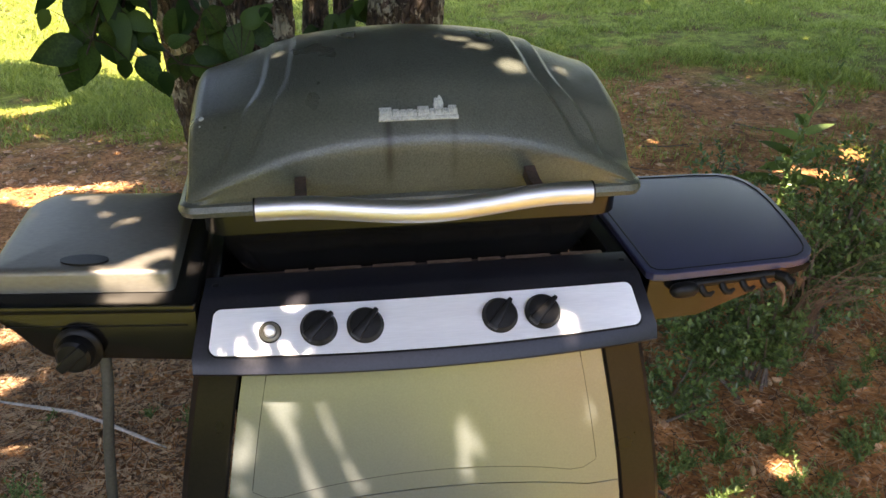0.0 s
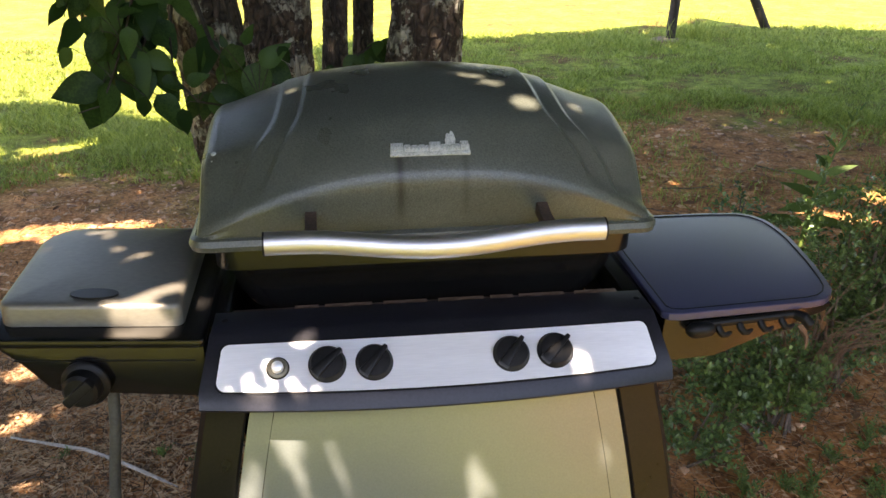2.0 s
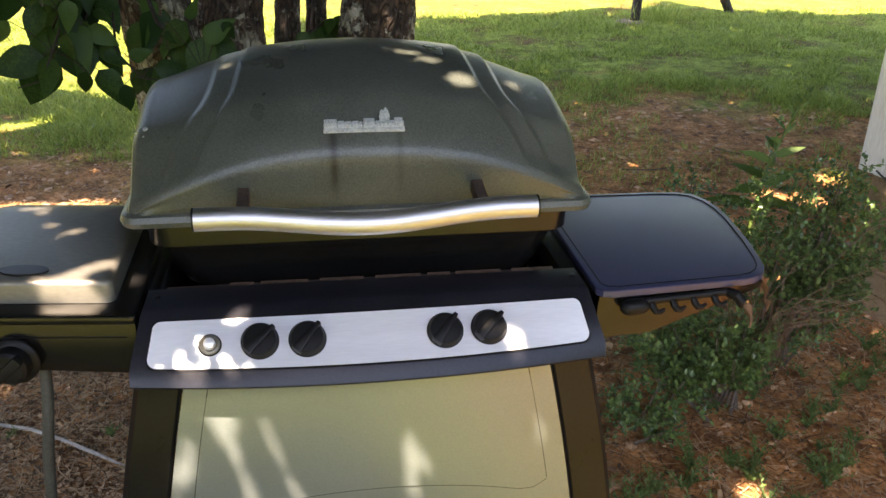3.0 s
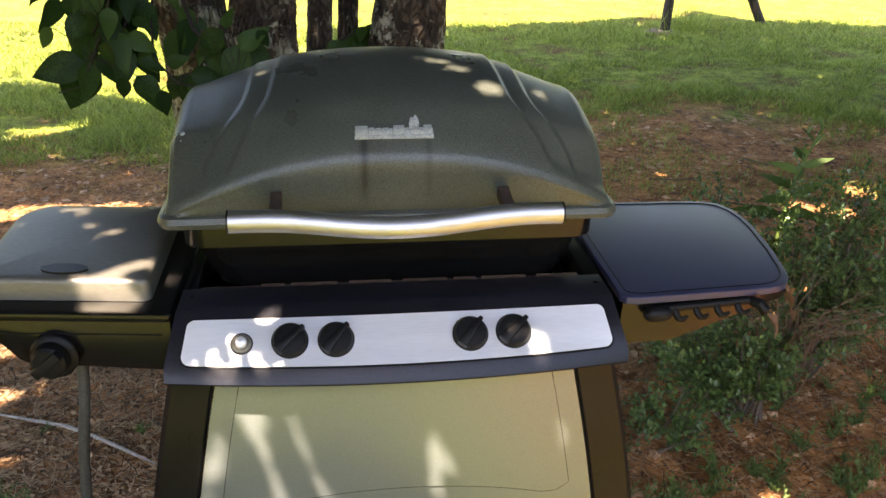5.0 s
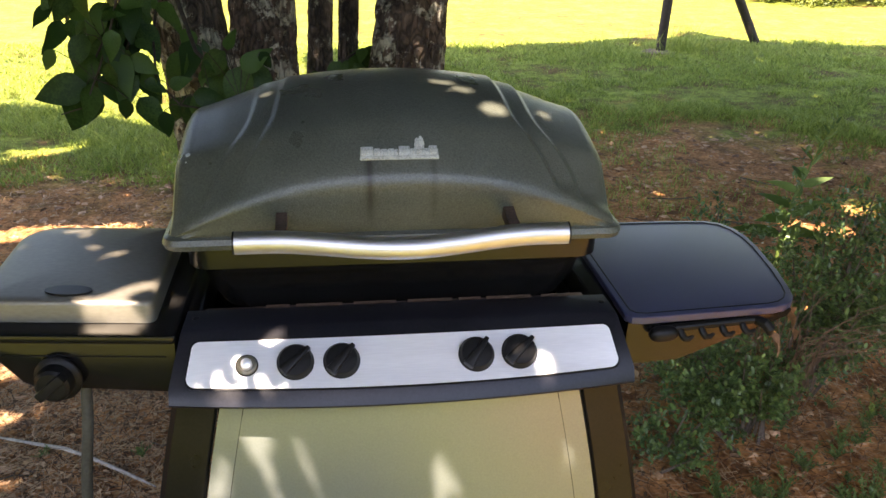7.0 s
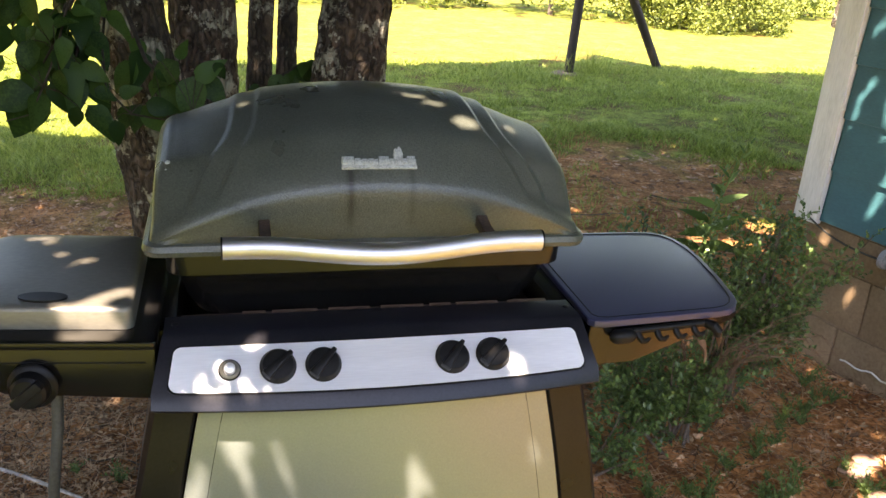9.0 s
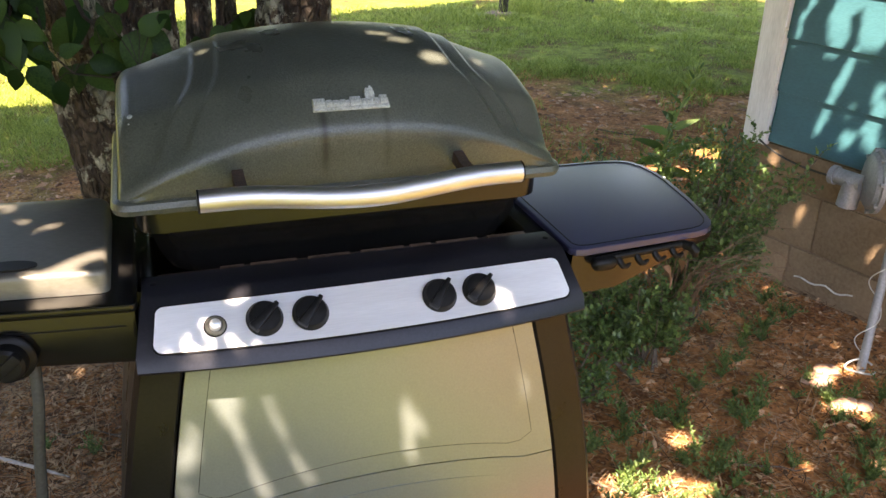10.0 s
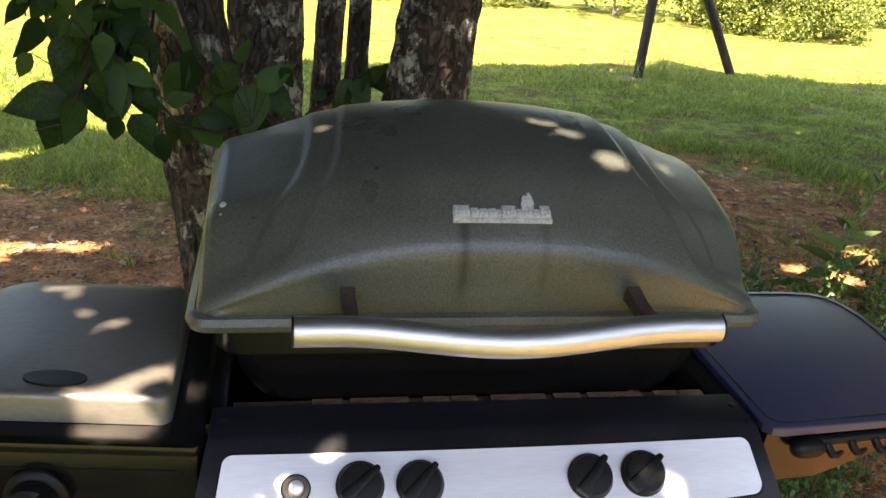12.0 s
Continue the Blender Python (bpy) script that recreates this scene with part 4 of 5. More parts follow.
def leafy_branch(points, count, spread, first=0.2):
    br = part("branch", tube(points, [0.006 - 0.0045 * k / (len(points) - 1) for k in range(len(points))], 8), DARKTWIG, tree)
    pts = [Vector(p) for p in points]
    for k in range(count):
        f = first + (1 - first) * (k + rng.random() * 0.8) / count
        g3 = min(len(pts) - 1.001, f * (len(pts) - 1))
        i = int(g3)
        p = pts[i].lerp(pts[i + 1], g3 - i)
        along = (pts[i + 1] - pts[i]).normalized()
        side = Vector((rng.uniform(-1, 1), rng.uniform(-0.7, 0.4), rng.uniform(-1.0, 0.25)))
        q = p + side.normalized() * spread * rng.random()
        aim = along * 0.5 + side + Vector((0, 0, -0.55))
        hang_leaf(q, aim, rng.choice(LEAVES), br, rng.uniform(0.55, 0.88), rng.uniform(-0.9, 0.9))


# leaves that hang singly: stalk end x and z, the way they point, their length
OUTER = [(-0.459, 1.041, -166, 0.109), (-0.46, 1.038, -117, 0.134), (-0.501, 1.121, -126, 0.051), (-0.449, 1.146, -113, 0.076), (-0.421, 1.19, -112, 0.071), (-0.385, 1.162, -90, 0.062), (-0.364, 1.099, -33, 0.066), (-0.358, 1.124, -23, 0.041), (-0.398, 1.095, -89, 0.059), (-0.422, 1.063, -69, 0.074), (-0.389, 1.032, 8, 0.044), (-0.368, 1.019, -107, 0.055), (-0.355, 1.01, -52, 0.088), (-0.458, 1.084, -49, 0.041), (-0.434, 1.181, -130, 0.035), (-0.374, 1.206, 0, 0.046), (-0.35, 1.186, -63, 0.025), (-0.401, 1.183, 24, 0.047)]
INNER = [(-0.341, 1.043, -27, 0.049), (-0.297, 1.021, 25, 0.05), (-0.299, 0.988, -83, 0.058), (-0.244, 1.009, -53, 0.082), (-0.253, 1.004, -108, 0.067), (-0.235, 1.024, -14, 0.07), (-0.166, 1.106, -135, 0.083), (-0.166, 1.101, 73, 0.048), (-0.13, 1.075, 37, 0.074), (-0.134, 1.075, -101, 0.104), (-0.116, 1.066, -52, 0.077), (-0.089, 1.114, -58, 0.044), (-0.215, 1.085, -37, 0.044), (-0.276, 0.998, -113, 0.063), (-0.197, 1.113, 107, 0.028)]


def single_leaves(points, rows, depth):
    br = part("branch", tube(points, [0.0034 - 0.002 * k / (len(points) - 1) for k in range(len(points))], 8), DARKTWIG, tree)
    ends = [Vector(p) for p in points]
    for k, (x, z, way, size) in enumerate(rows):
        y = depth + 0.05 * math.sin(2.1 * k)
        aim = Vector((math.cos(radians(way)), rng.uniform(-0.35, 0.25), math.sin(radians(way))))
        me = LEAVES[k % 3]
        long = (0.105, 0.085, 0.12)[k % 3]
        hang_leaf((x, y, z), aim, me, br, size / long * 1.05, rng.uniform(-0.5, 0.5))
        base = min(ends, key=lambda e: (e - Vector((x, y, z))).length)
        part("stalk", tube([tuple(base), tuple(base.lerp(Vector((x, y, z)), 0.5) + Vector((0, 0, 0.008))), (x, y, z)], 0.0009, 5), DARKTWIG, br)


single_leaves([(-0.34, 2.18, 1.60), (-0.36, 2.02, 1.35), (-0.38, 1.95, 1.22), (-0.41, 1.93, 1.12), (-0.44, 1.92, 1.05), (-0.47, 1.92, 0.99), (-0.52, 1.92, 0.975)], OUTER, 1.92)
single_leaves([(-0.32, 2.20, 1.30), (-0.33, 2.02, 1.12), (-0.32, 1.95, 1.04), (-0.27, 1.93, 0.99), (-0.20, 1.92, 0.98), (-0.14, 1.92, 1.00), (-0.08, 1.92, 0.98)], INNER, 1.93)
leafy_branch([(-0.33, 2.15, 1.40), (-0.38, 2.02, 1.22), (-0.42, 1.97, 1.13), (-0.46, 1.95, 1.06)], 26, 0.06, 0.2)
leafy_branch([(-0.33, 2.15, 1.30), (-0.36, 2.02, 1.17), (-0.38, 1.97, 1.10), (-0.37, 1.95, 1.06)], 20, 0.045, 0.2)
leafy_branch([(-0.30, 2.15, 1.22), (-0.24, 2.02, 1.09), (-0.18, 1.97, 1.04), (-0.10, 1.96, 1.00)], 16, 0.045, 0.2)
leafy_branch([(-0.34, 2.20, 1.75), (-0.42, 2.05, 1.45), (-0.46, 2.00, 1.30), (-0.50, 1.98, 1.16)], 22, 0.05, 0.25)
leafy_branch([(-0.34, 2.25, 1.70), (-0.36, 2.10, 1.40), (-0.40, 2.02, 1.20), (-0.43, 2.00, 1.05)], 18, 0.05, 0.25)
leafy_branch([(-0.02, 2.60, 0.85), (0.08, 2.55, 0.95), (0.14, 2.55, 0.99), (0.20, 2.56, 1.00)], 14, 0.03, 0.2)


def scatter_leaves(name, centres, per, size, mat, parent, seed, flat=0.4, label=""):
    """Many small leaves in clumps: centres of (x, y, z, radius)."""
    r = np.random.RandomState(seed)
    verts, faces = [], []
    for x, y, z, rad in centres:
        n = max(4, int(per * rad ** 2))
        d = r.normal(size=(n, 3))
        d /= np.linalg.norm(d, axis=1)[:, None]
        pts = np.array((x, y, z)) + d * (rad * r.uniform(0.45, 1.05, size=(n, 1)))
        a = r.normal(size=(n, 3)) * (1, 1, flat)
        a /= np.linalg.norm(a, axis=1)[:, None]
        c = np.cross(a, r.normal(size=(n, 3)))
        c /= np.linalg.norm(c, axis=1)[:, None]
        s = size * r.uniform(0.6, 1.3, size=(n, 1))
        base = len(verts)
        quad = np.stack([pts - a * s * 0.5, pts + c * s * 0.28, pts + a * s * 0.5, pts - c * s * 0.28], 1).reshape(-1, 3)
        verts += quad.tolist()
        faces += [(base + 4 * k, base + 4 * k + 1, base + 4 * k + 2, base + 4 * k + 3) for k in range(n)]
    return raw(name, verts, faces, mat, parent, label)


# crown overhead: a close roof of leaves; GAPS are the openings through which the sun falls,
# given by where its rays through them reach the ground, with a radius
# (tapered strips from one end to the other: x, y, radius, x, y, radius)
DOOR_GAPS = [(0.186, 1.450, 0.022, 0.178, 1.402, 0.010), (0.178, 1.402, 0.010, 0.171, 1.335, 0.014), (0.247, 1.438, 0.012, 0.237, 1.399, 0.009), (0.237, 1.399, 0.009, 0.245, 1.345, 0.014),
             (0.135, 1.432, 0.008, 0.095, 1.398, 0.018), (0.070, 1.388, 0.007, 0.065, 1.352, 0.012), (0.438, 1.393, 0.022, 0.438, 1.392, 0.022), (0.413, 1.366, 0.011, 0.413, 1.350, 0.011), (0.640, 1.425, 0.006, 0.628, 1.392, 0.006)]
PLATE_GAPS = [(0.160, 1.495, 0.004, 0.155, 1.467, 0.007), (0.192, 1.503, 0.003, 0.189, 1.470, 0.008), (0.222, 1.521, 0.005, 0.213, 1.465, 0.006), (0.247, 1.490, 0.004, 0.242, 1.455, 0.008), (0.276, 1.468, 0.005, 0.276, 1.463, 0.005),
              (0.287, 1.569, 0.010, 0.266, 1.544, 0.009), (0.619, 1.500, 0.010, 0.619, 1.498, 0.010), (0.651, 1.500, 0.012, 0.638, 1.462, 0.012), (0.136, 1.663, 0.008, 0.136, 1.650, 0.008), (0.148, 1.552, 0.006, 0.148, 1.548, 0.006)]
COVER_GAPS = [(0.022, 1.628, 0.019, 0.071, 1.632, 0.027), (0.071, 1.640, 0.019, 0.091, 1.667, 0.015), (0.091, 1.667, 0.015, 0.119, 1.682, 0.016), (0.068, 1.617, 0.021, 0.090, 1.595, 0.017), (0.044, 1.600, 0.013, 0.044, 1.583, 0.013),
              (-0.055, 1.885, 0.011, -0.015, 1.886, 0.009), (-0.020, 1.862, 0.009, -0.012, 1.860, 0.009), (0.003, 1.811, 0.013, 0.008, 1.811, 0.011), (0.028, 1.766, 0.009, 0.055, 1.791, 0.012), (-0.113, 1.833, 0.010, -0.108, 1.833, 0.010)]
LID_GAPS = [(0.700, 1.862, 0.014, 0.712, 1.869, 0.026), (0.668, 1.922, 0.013, 0.685, 1.924, 0.013), (0.630, 1.952, 0.013, 0.660, 1.950, 0.013), (0.371, 1.942, 0.012, 0.386, 1.946, 0.012), (0.792, 1.900, 0.017, 0.800, 1.905, 0.015)]
SOIL_GAPS = [(-1.52, 3.56, 0.05, -1.36, 3.68, 0.06), (-1.30, 3.70, 0.07, -1.08, 3.74, 0.04), (-1.22, 3.60, 0.03, -1.12, 3.62, 0.02), (-0.96, 3.75, 0.04, -0.84, 3.74, 0.03), (-0.93, 2.22, 0.02, -0.90, 2.25, 0.03), (-0.98, 2.50, 0.035, -0.96, 2.52, 0.03),
             (0.87, 1.470, 0.055, 1.01, 1.395, 0.065), (0.93, 1.38, 0.05, 0.99, 1.34, 0.05), (1.13, 1.585, 0.020, 1.13, 1.625, 0.015), (1.35, 1.395, 0.005, 1.37, 1.40, 0.005), (2.17, 3.56, 0.04, 2.36, 3.42, 0.05), (1.69, 1.731, 0.025, 1.71, 1.73, 0.02), (1.79, 1.745, 0.02, 1.80, 1.75, 0.02)]
YARD_GAPS = [(1.62, 1.585, 0.02, 1.69, 1.56, 0.03), (2.60, 3.66, 0.09, 2.66, 3.66, 0.06), (1.77, 2.69, 0.03, 1.78, 2.70, 0.03), (1.68, 3.98, 0.02, 1.70, 3.98, 0.02),
             (1.66, 2.42, 0.02, 1.67, 2.42, 0.02), (1.57, 2.52, 0.015, 1.57, 2.53, 0.015), (1.80, 2.36, 0.02, 1.80, 2.37, 0.02), (1.90, 2.55, 0.02, 1.90, 2.56, 0.02)]
WALL_GAPS = [(2.339, 2.807, 0.032, 2.301, 2.730, 0.028),
             (2.289, 2.899, 0.020, 2.284, 2.897, 0.018),
             (2.314, 2.905, 0.018, 2.310, 2.901, 0.015),
             (2.259, 2.869, 0.015, 2.252, 2.865, 0.014),
             (2.303, 2.659, 0.019, 2.249, 2.619, 0.023),
             (2.249, 2.619, 0.023, 2.195, 2.581, 0.018),
             (2.223, 2.488, 0.020, 2.218, 2.464, 0.018),
             (2.212, 2.692, 0.009, 2.207, 2.686, 0.009),
             (2.341, 2.689, 0.014, 2.338, 2.612, 0.019),
             (2.309, 2.504, 0.023, 2.297, 2.485, 0.019),
             (2.261, 2.460, 0.015, 2.249, 2.381, 0.020),
             (2.254, 2.535, 0.014, 2.249, 2.528, 0.011),
             (2.093, 2.425, 0.018, 2.084, 2.417, 0.015),
             (2.105, 2.660, 0.018, 2.105, 2.634, 0.014), (2.278, 2.444, 0.027, 2.28, 2.45, 0.027), (2.375, 2.700, 0.035, 2.36, 2.62, 0.03), (2.40, 2.80, 0.03, 2.38, 2.76, 0.03), (2.45, 2.95, 0.068, 2.45, 2.96, 0.068), (2.50, 2.5, 0.068, 2.50, 2.51, 0.068)]


def beside(gx, gy, strip):
    """How far places lie outside a tapered strip."""
    x0, y0, r0, x1, y1, r1 = strip
    dx, dy = x1 - x0, y1 - y0
    t = np.clip(((gx - x0) * dx + (gy - y0) * dy) / (dx * dx + dy * dy + 1e-9), 0, 1)
    return np.hypot(gx - x0 - t * dx, gy - y0 - t * dy) - (r0 + (r1 - r0) * t)


def crown():
    r = np.random.RandomState(11)
    n = 340000
    strips = DOOR_GAPS + PLATE_GAPS + COVER_GAPS + LID_GAPS
    z = r.uniform(2.4, 4.1, n)
    # landing place of the sun's ray through each leaf
    gx = r.uniform(-5.5, 8.0, n)
    gy = r.uniform(-1.3, 8.7, n)
    wave = np.sin(gx * 1.3) * 0.35 + np.sin(gx * 3.1 + 1) * 0.2
    dense = np.where((gx > -2.6) & (gy < 4.4) | (gx > 0.3), 1.0, 0.80)
    lump = np.sin(gx * 4.1 + 2 * np.sin(gy * 3.3)) * np.sin(gy * 4.7 + 1.5 * np.sin(gx * 2.9))
    dense = np.where((gy > np.where(gx > 0.3, 7.2, 4.6)) & (lump > 0.93), 0.15, dense)
    dense = np.where((gx < -0.4) & (gy > 4.5) & (lump > 0.25), 0.06, dense)
    dense = np.where((gx < -0.1) & (gy > 5.7 + 0.3 * np.sin(gx * 2.2)), 0.02, dense)
    keep = (r.rand(n) < dense) & (gy < np.interp(gx, [-0.5, 1.19, 2.06, 3.1, 3.9, 4.3, 5.1, 8.0], [7.7, 7.9, 8.05, 8.4, 8.5, 8.2, 7.95, 7.6]) + 0.06 * np.sin(gx * 7.0) + 0.12 * r.rand(n)) & (gy > 0.85 + 0.12 * wave - 1.6 * np.clip((0.64 - gx) / 0.50, 0, 1))
    for strip in SOIL_GAPS + YARD_GAPS:
        keep &= beside(gx, gy, strip) > 0.030
    for strip in WALL_GAPS:
        keep &= beside(gx, gy, strip) > 0.052
    for strip in strips:
        keep &= beside(gx, gy, strip) > 0.048
    # small unseen leaves added over grill and wall, trimming the sun patches' edges
    k = 76000
    hx, hy, hz = r.uniform(-0.35, 1.0, k), r.uniform(1.22, 2.08, k), r.uniform(2.4, 3.3, k)
    hx[:16000], hy[:16000] = r.uniform(2.0, 2.5, 16000), r.uniform(2.3, 3.0, 16000)
    fine = np.ones(k, bool)
    for strip in strips + WALL_GAPS + SOIL_GAPS + YARD_GAPS:
        fine &= beside(hx, hy, strip) > 0.005
    # unseen low leaf clumps, added left of the view to darken that side
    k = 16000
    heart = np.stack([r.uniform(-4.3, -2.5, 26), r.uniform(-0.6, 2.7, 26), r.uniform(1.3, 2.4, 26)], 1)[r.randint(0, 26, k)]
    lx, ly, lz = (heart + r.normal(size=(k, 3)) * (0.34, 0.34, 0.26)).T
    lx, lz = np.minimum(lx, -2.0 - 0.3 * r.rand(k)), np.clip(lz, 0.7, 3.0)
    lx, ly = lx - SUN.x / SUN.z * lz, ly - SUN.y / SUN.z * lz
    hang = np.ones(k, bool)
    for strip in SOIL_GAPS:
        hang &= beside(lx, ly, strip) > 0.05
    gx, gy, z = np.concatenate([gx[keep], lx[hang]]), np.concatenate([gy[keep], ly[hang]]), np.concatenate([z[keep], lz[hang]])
    keep = np.ones(len(gx), bool)
    gx, gy, z = np.concatenate([gx[keep], hx[fine]]), np.concatenate([gy[keep], hy[fine]]), np.concatenate([z[keep], hz[fine]])
    size = np.concatenate([np.full(keep.sum(), 0.125), np.full(fine.sum(), 0.042)])[:, None]
    p = np.stack([gx + SUN.x / SUN.z * z, gy + SUN.y / SUN.z * z, z], 1)
    m = len(p)
    a = r.normal(size=(m, 3)) * (1, 1, 0.5)
    a /= np.linalg.norm(a, axis=1)[:, None]
    c = np.cross(a, r.normal(size=(m, 3)))
    c /= np.linalg.norm(c, axis=1)[:, None]
    s = size * r.uniform(0.6, 1.25, size=(m, 1))
    quad = np.stack([p - a * s * 0.5, p + c * s * 0.30, p + a * s * 0.5, p - c * s * 0.30], 1).reshape(-1, 3)
    me = bpy.data.meshes.new("crown")
    me.vertices.add(4 * m)
    me.vertices.foreach_set("co", (quad - np.array(tree.location)).ravel())
    me.loops.add(4 * m)
    me.loops.foreach_set("vertex_index", np.arange(4 * m))
    me.polygons.add(m)
    me.polygons.foreach_set("loop_start", np.arange(0, 4 * m, 4))
    me.update(calc_edges=True)
    me.materials.append(LEAF)
    ob = new("crown", me)
    ob.parent = tree
    tagged(ob, "broad dark green leaves in a close roof with small gaps, with unseen low boughs added", kind="stuff")


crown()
# unseen limbs added to carry the low leaf clumps
for a, c, e in (((-0.60, 2.38, 3.0), (-1.9, 2.0, 2.95), (-3.9, 1.5, 2.2)), ((-0.55, 2.36, 2.7), (-1.8, 1.5, 2.75), (-3.2, 0.2, 2.0)), ((0.0, 2.6, 3.4), (-1.6, 1.2, 3.3), (-3.4, 2.4, 2.3))):
    unseen_limb = [Vector(a) * (1 - f) ** 2 + Vector(c) * (2 * f * (1 - f)) + Vector(e) * f * f for f in (0, 0.2, 0.4, 0.6, 0.8, 1.0)]
    part("unseen_limb", tube(unseen_limb, [0.045, 0.038, 0.031, 0.024, 0.016, 0.006], 10), BARK, tree)


# ---- bushes and weeds ----
def leaf_cloud(name, at, way, face, length, width, mat, parent, label=""):
    """Pointed oval leaves, folded at the midrib: arrays of their stalk ends, directions, upper sides and sizes."""
    way = way / np.linalg.norm(way, axis=1)[:, None]
    side = np.cross(way, face)
    side /= np.linalg.norm(side, axis=1)[:, None] + 1e-9
    up = np.cross(side, way)
    L, Wd = length[:, None], width[:, None]
    rows = [at, at + way * L * 0.35 + side * Wd * 0.5 + up * Wd * 0.15, at + way * L * 0.75 + side * Wd * 0.36 + up * Wd * 0.1, at + way * L,
            at + way * L * 0.75 - side * Wd * 0.36 + up * Wd * 0.1, at + way * L * 0.35 - side * Wd * 0.5 + up * Wd * 0.15]
    verts = np.stack(rows, 1).reshape(-1, 3)
    k = 6 * np.arange(len(at))[:, None]
    faces = np.concatenate([k + np.array([[0, 1, 2, 3]]), k + np.array([[0, 3, 4, 5]])]).tolist()
    return raw(name, verts.tolist(), faces, mat, parent, label)


def shoots(rr, base, tips, lean, twigs, reach, step, size):
    """Shoots from a base to their tips, each set with short twigs of alternate leaves. Gives the shoots' lines and the leaves."""
    lines, at, way, face, long = [], [], [], [], []
    for tip in tips:
        b0 = Vector(base) + Vector((rr.uniform(-0.05, 0.05), rr.uniform(-0.05, 0.05), -0.03))
        t1 = Vector(tip)
        mid = b0.lerp(t1, 0.5) + Vector((rr.uniform(-1, 1), rr.uniform(-1, 1), rr.uniform(-0.2, 1))) * lean
        line = [b0 * (1 - f) ** 2 + mid * (2 * f * (1 - f)) + t1 * f * f for f in (0, 0.2, 0.4, 0.6, 0.8, 1.0)]
        lines.append(line)
        for k in range(twigs):
            f = 0.42 + 0.58 * rr.random() ** 0.8
            p = b0 * (1 - f) ** 2 + mid * (2 * f * (1 - f)) + t1 * f * f
            d = ((t1 - mid).normalized() * 0.6 + Vector((rr.gauss(0, 0.6), rr.gauss(0, 0.6), rr.gauss(0.15, 0.45)))).normalized()
            n = max(3, int(reach * rr.uniform(0.6, 1.2) / step))
            for j in range(n):
                q = p + d * (step * j) + Vector((0, 0, -0.02 * (j / n) ** 2))
                s = (d.orthogonal().normalized() if j % 2 else -d.orthogonal().normalized())
                s = Matrix.Rotation(rr.uniform(0, 6.28), 3, d) @ s
                w = (s + d * 0.7 + Vector((0, 0, 0.15))).normalized()
                at.append(q[:])
                way.append(w[:])
                face.append((rr.gauss(0, 0.35), rr.gauss(0, 0.35), 1.0))
                long.append(size * rr.uniform(0.65, 1.2))
    return lines, np.array(at), np.array(way), np.array(face), np.array(long)


def leafy_bush(name, base, tips, label, seed, lean=0.06, twigs=12, reach=0.075, size=0.0178):
    t = thing(name, base, label, "bush")
    rr = random.Random(seed)
    lines, at, way, face, long = shoots(rr, base, tips, lean, twigs, reach, 0.0085, size)
    ob = leaf_cloud("foliage", at, way, face, long, long * 0.58, BUSHLEAF, t)
    ob["kind"] = "stuff"
    for line in lines[::4]:
        part("stem", tube(line, [0.006, 0.0052, 0.0044, 0.0034, 0.0024, 0.0014], 6), TWIG, t)
    return t


def dome(rr, n, centre, radii, lowest):
    """Places within the upper part of a dome, most of them near its skin."""
    out = []
    while len(out) < n:
        d = Vector((rr.gauss(0, 1), rr.gauss(0, 1), rr.gauss(0.3, 1))).normalized() * rr.uniform(0.45, 1.0)
        p = Vector((centre[0] + d.x * radii[0], centre[1] + d.y * radii[1], centre[2] + d.z * radii[2]))
        if p.z > lowest:
            out.append(p[:])
    return out


rr0 = random.Random(21)
leafy_bush("holly_bush", (1.20, 1.93, 0), dome(rr0, 64, (1.13, 1.92, 0.25), (0.30, 0.20, 0.12), 0.15), "low dense holly bush with small glossy leaves on bare stems", 3)
leafy_bush("holly_bush", (1.47, 2.16, 0), dome(rr0, 92, (1.52, 2.14, 0.42), (0.27, 0.22, 0.30), 0.20) + [(1.82, 2.05, 0.60), (1.76, 2.05, 0.57), (1.84, 2.06, 0.57), (1.40, 2.25, 0.76)], "upright small-leaved holly bush beside the block foundation", 4)
leafy_bush("holly_bush", (1.22, 2.36, 0), dome(rr0, 50, (1.22, 2.34, 0.42), (0.26, 0.14, 0.16), 0.24), "low green holly bush behind the side shelf", 5)
leafy_bush("holly_bush", (0.93, 1.86, 0), dome(rr0, 22, (0.93, 1.84, 0.12), (0.14, 0.16, 0.10), 0.05), "low sprawling green holly seedling bush on bare soil", 6, 0.03, 7, 0.06, 0.017)


def caught_leaves():
    """Curled dead leaves hanging in the bush beside the shelf."""
    me = leaf_mesh("dead_leaf", 0.075, 0.034, DEADLEAF, 0.9, 0.4, 0.004)
    for x, y, z, a, size in ((1.09, 1.70, 0.55, -1.9, 0.9), (1.13, 1.73, 0.53, -0.6, 0.8), (1.13, 1.80, 0.42, -2.4, 0.8), (1.22, 1.86, 0.40, -1.2, 0.7)):
        ob = new("dead_leaf", me)
        ob.matrix_basis = Matrix.Translation((x, y, z)) @ Matrix.Rotation(a, 4, "Z") @ Matrix.Rotation(-0.7, 4, "X") @ Matrix.Scale(size, 4)
        tagged(ob, "curled brown dead leaf caught in the twigs", "leaf", "dead leaves in the bush")


caught_leaves()


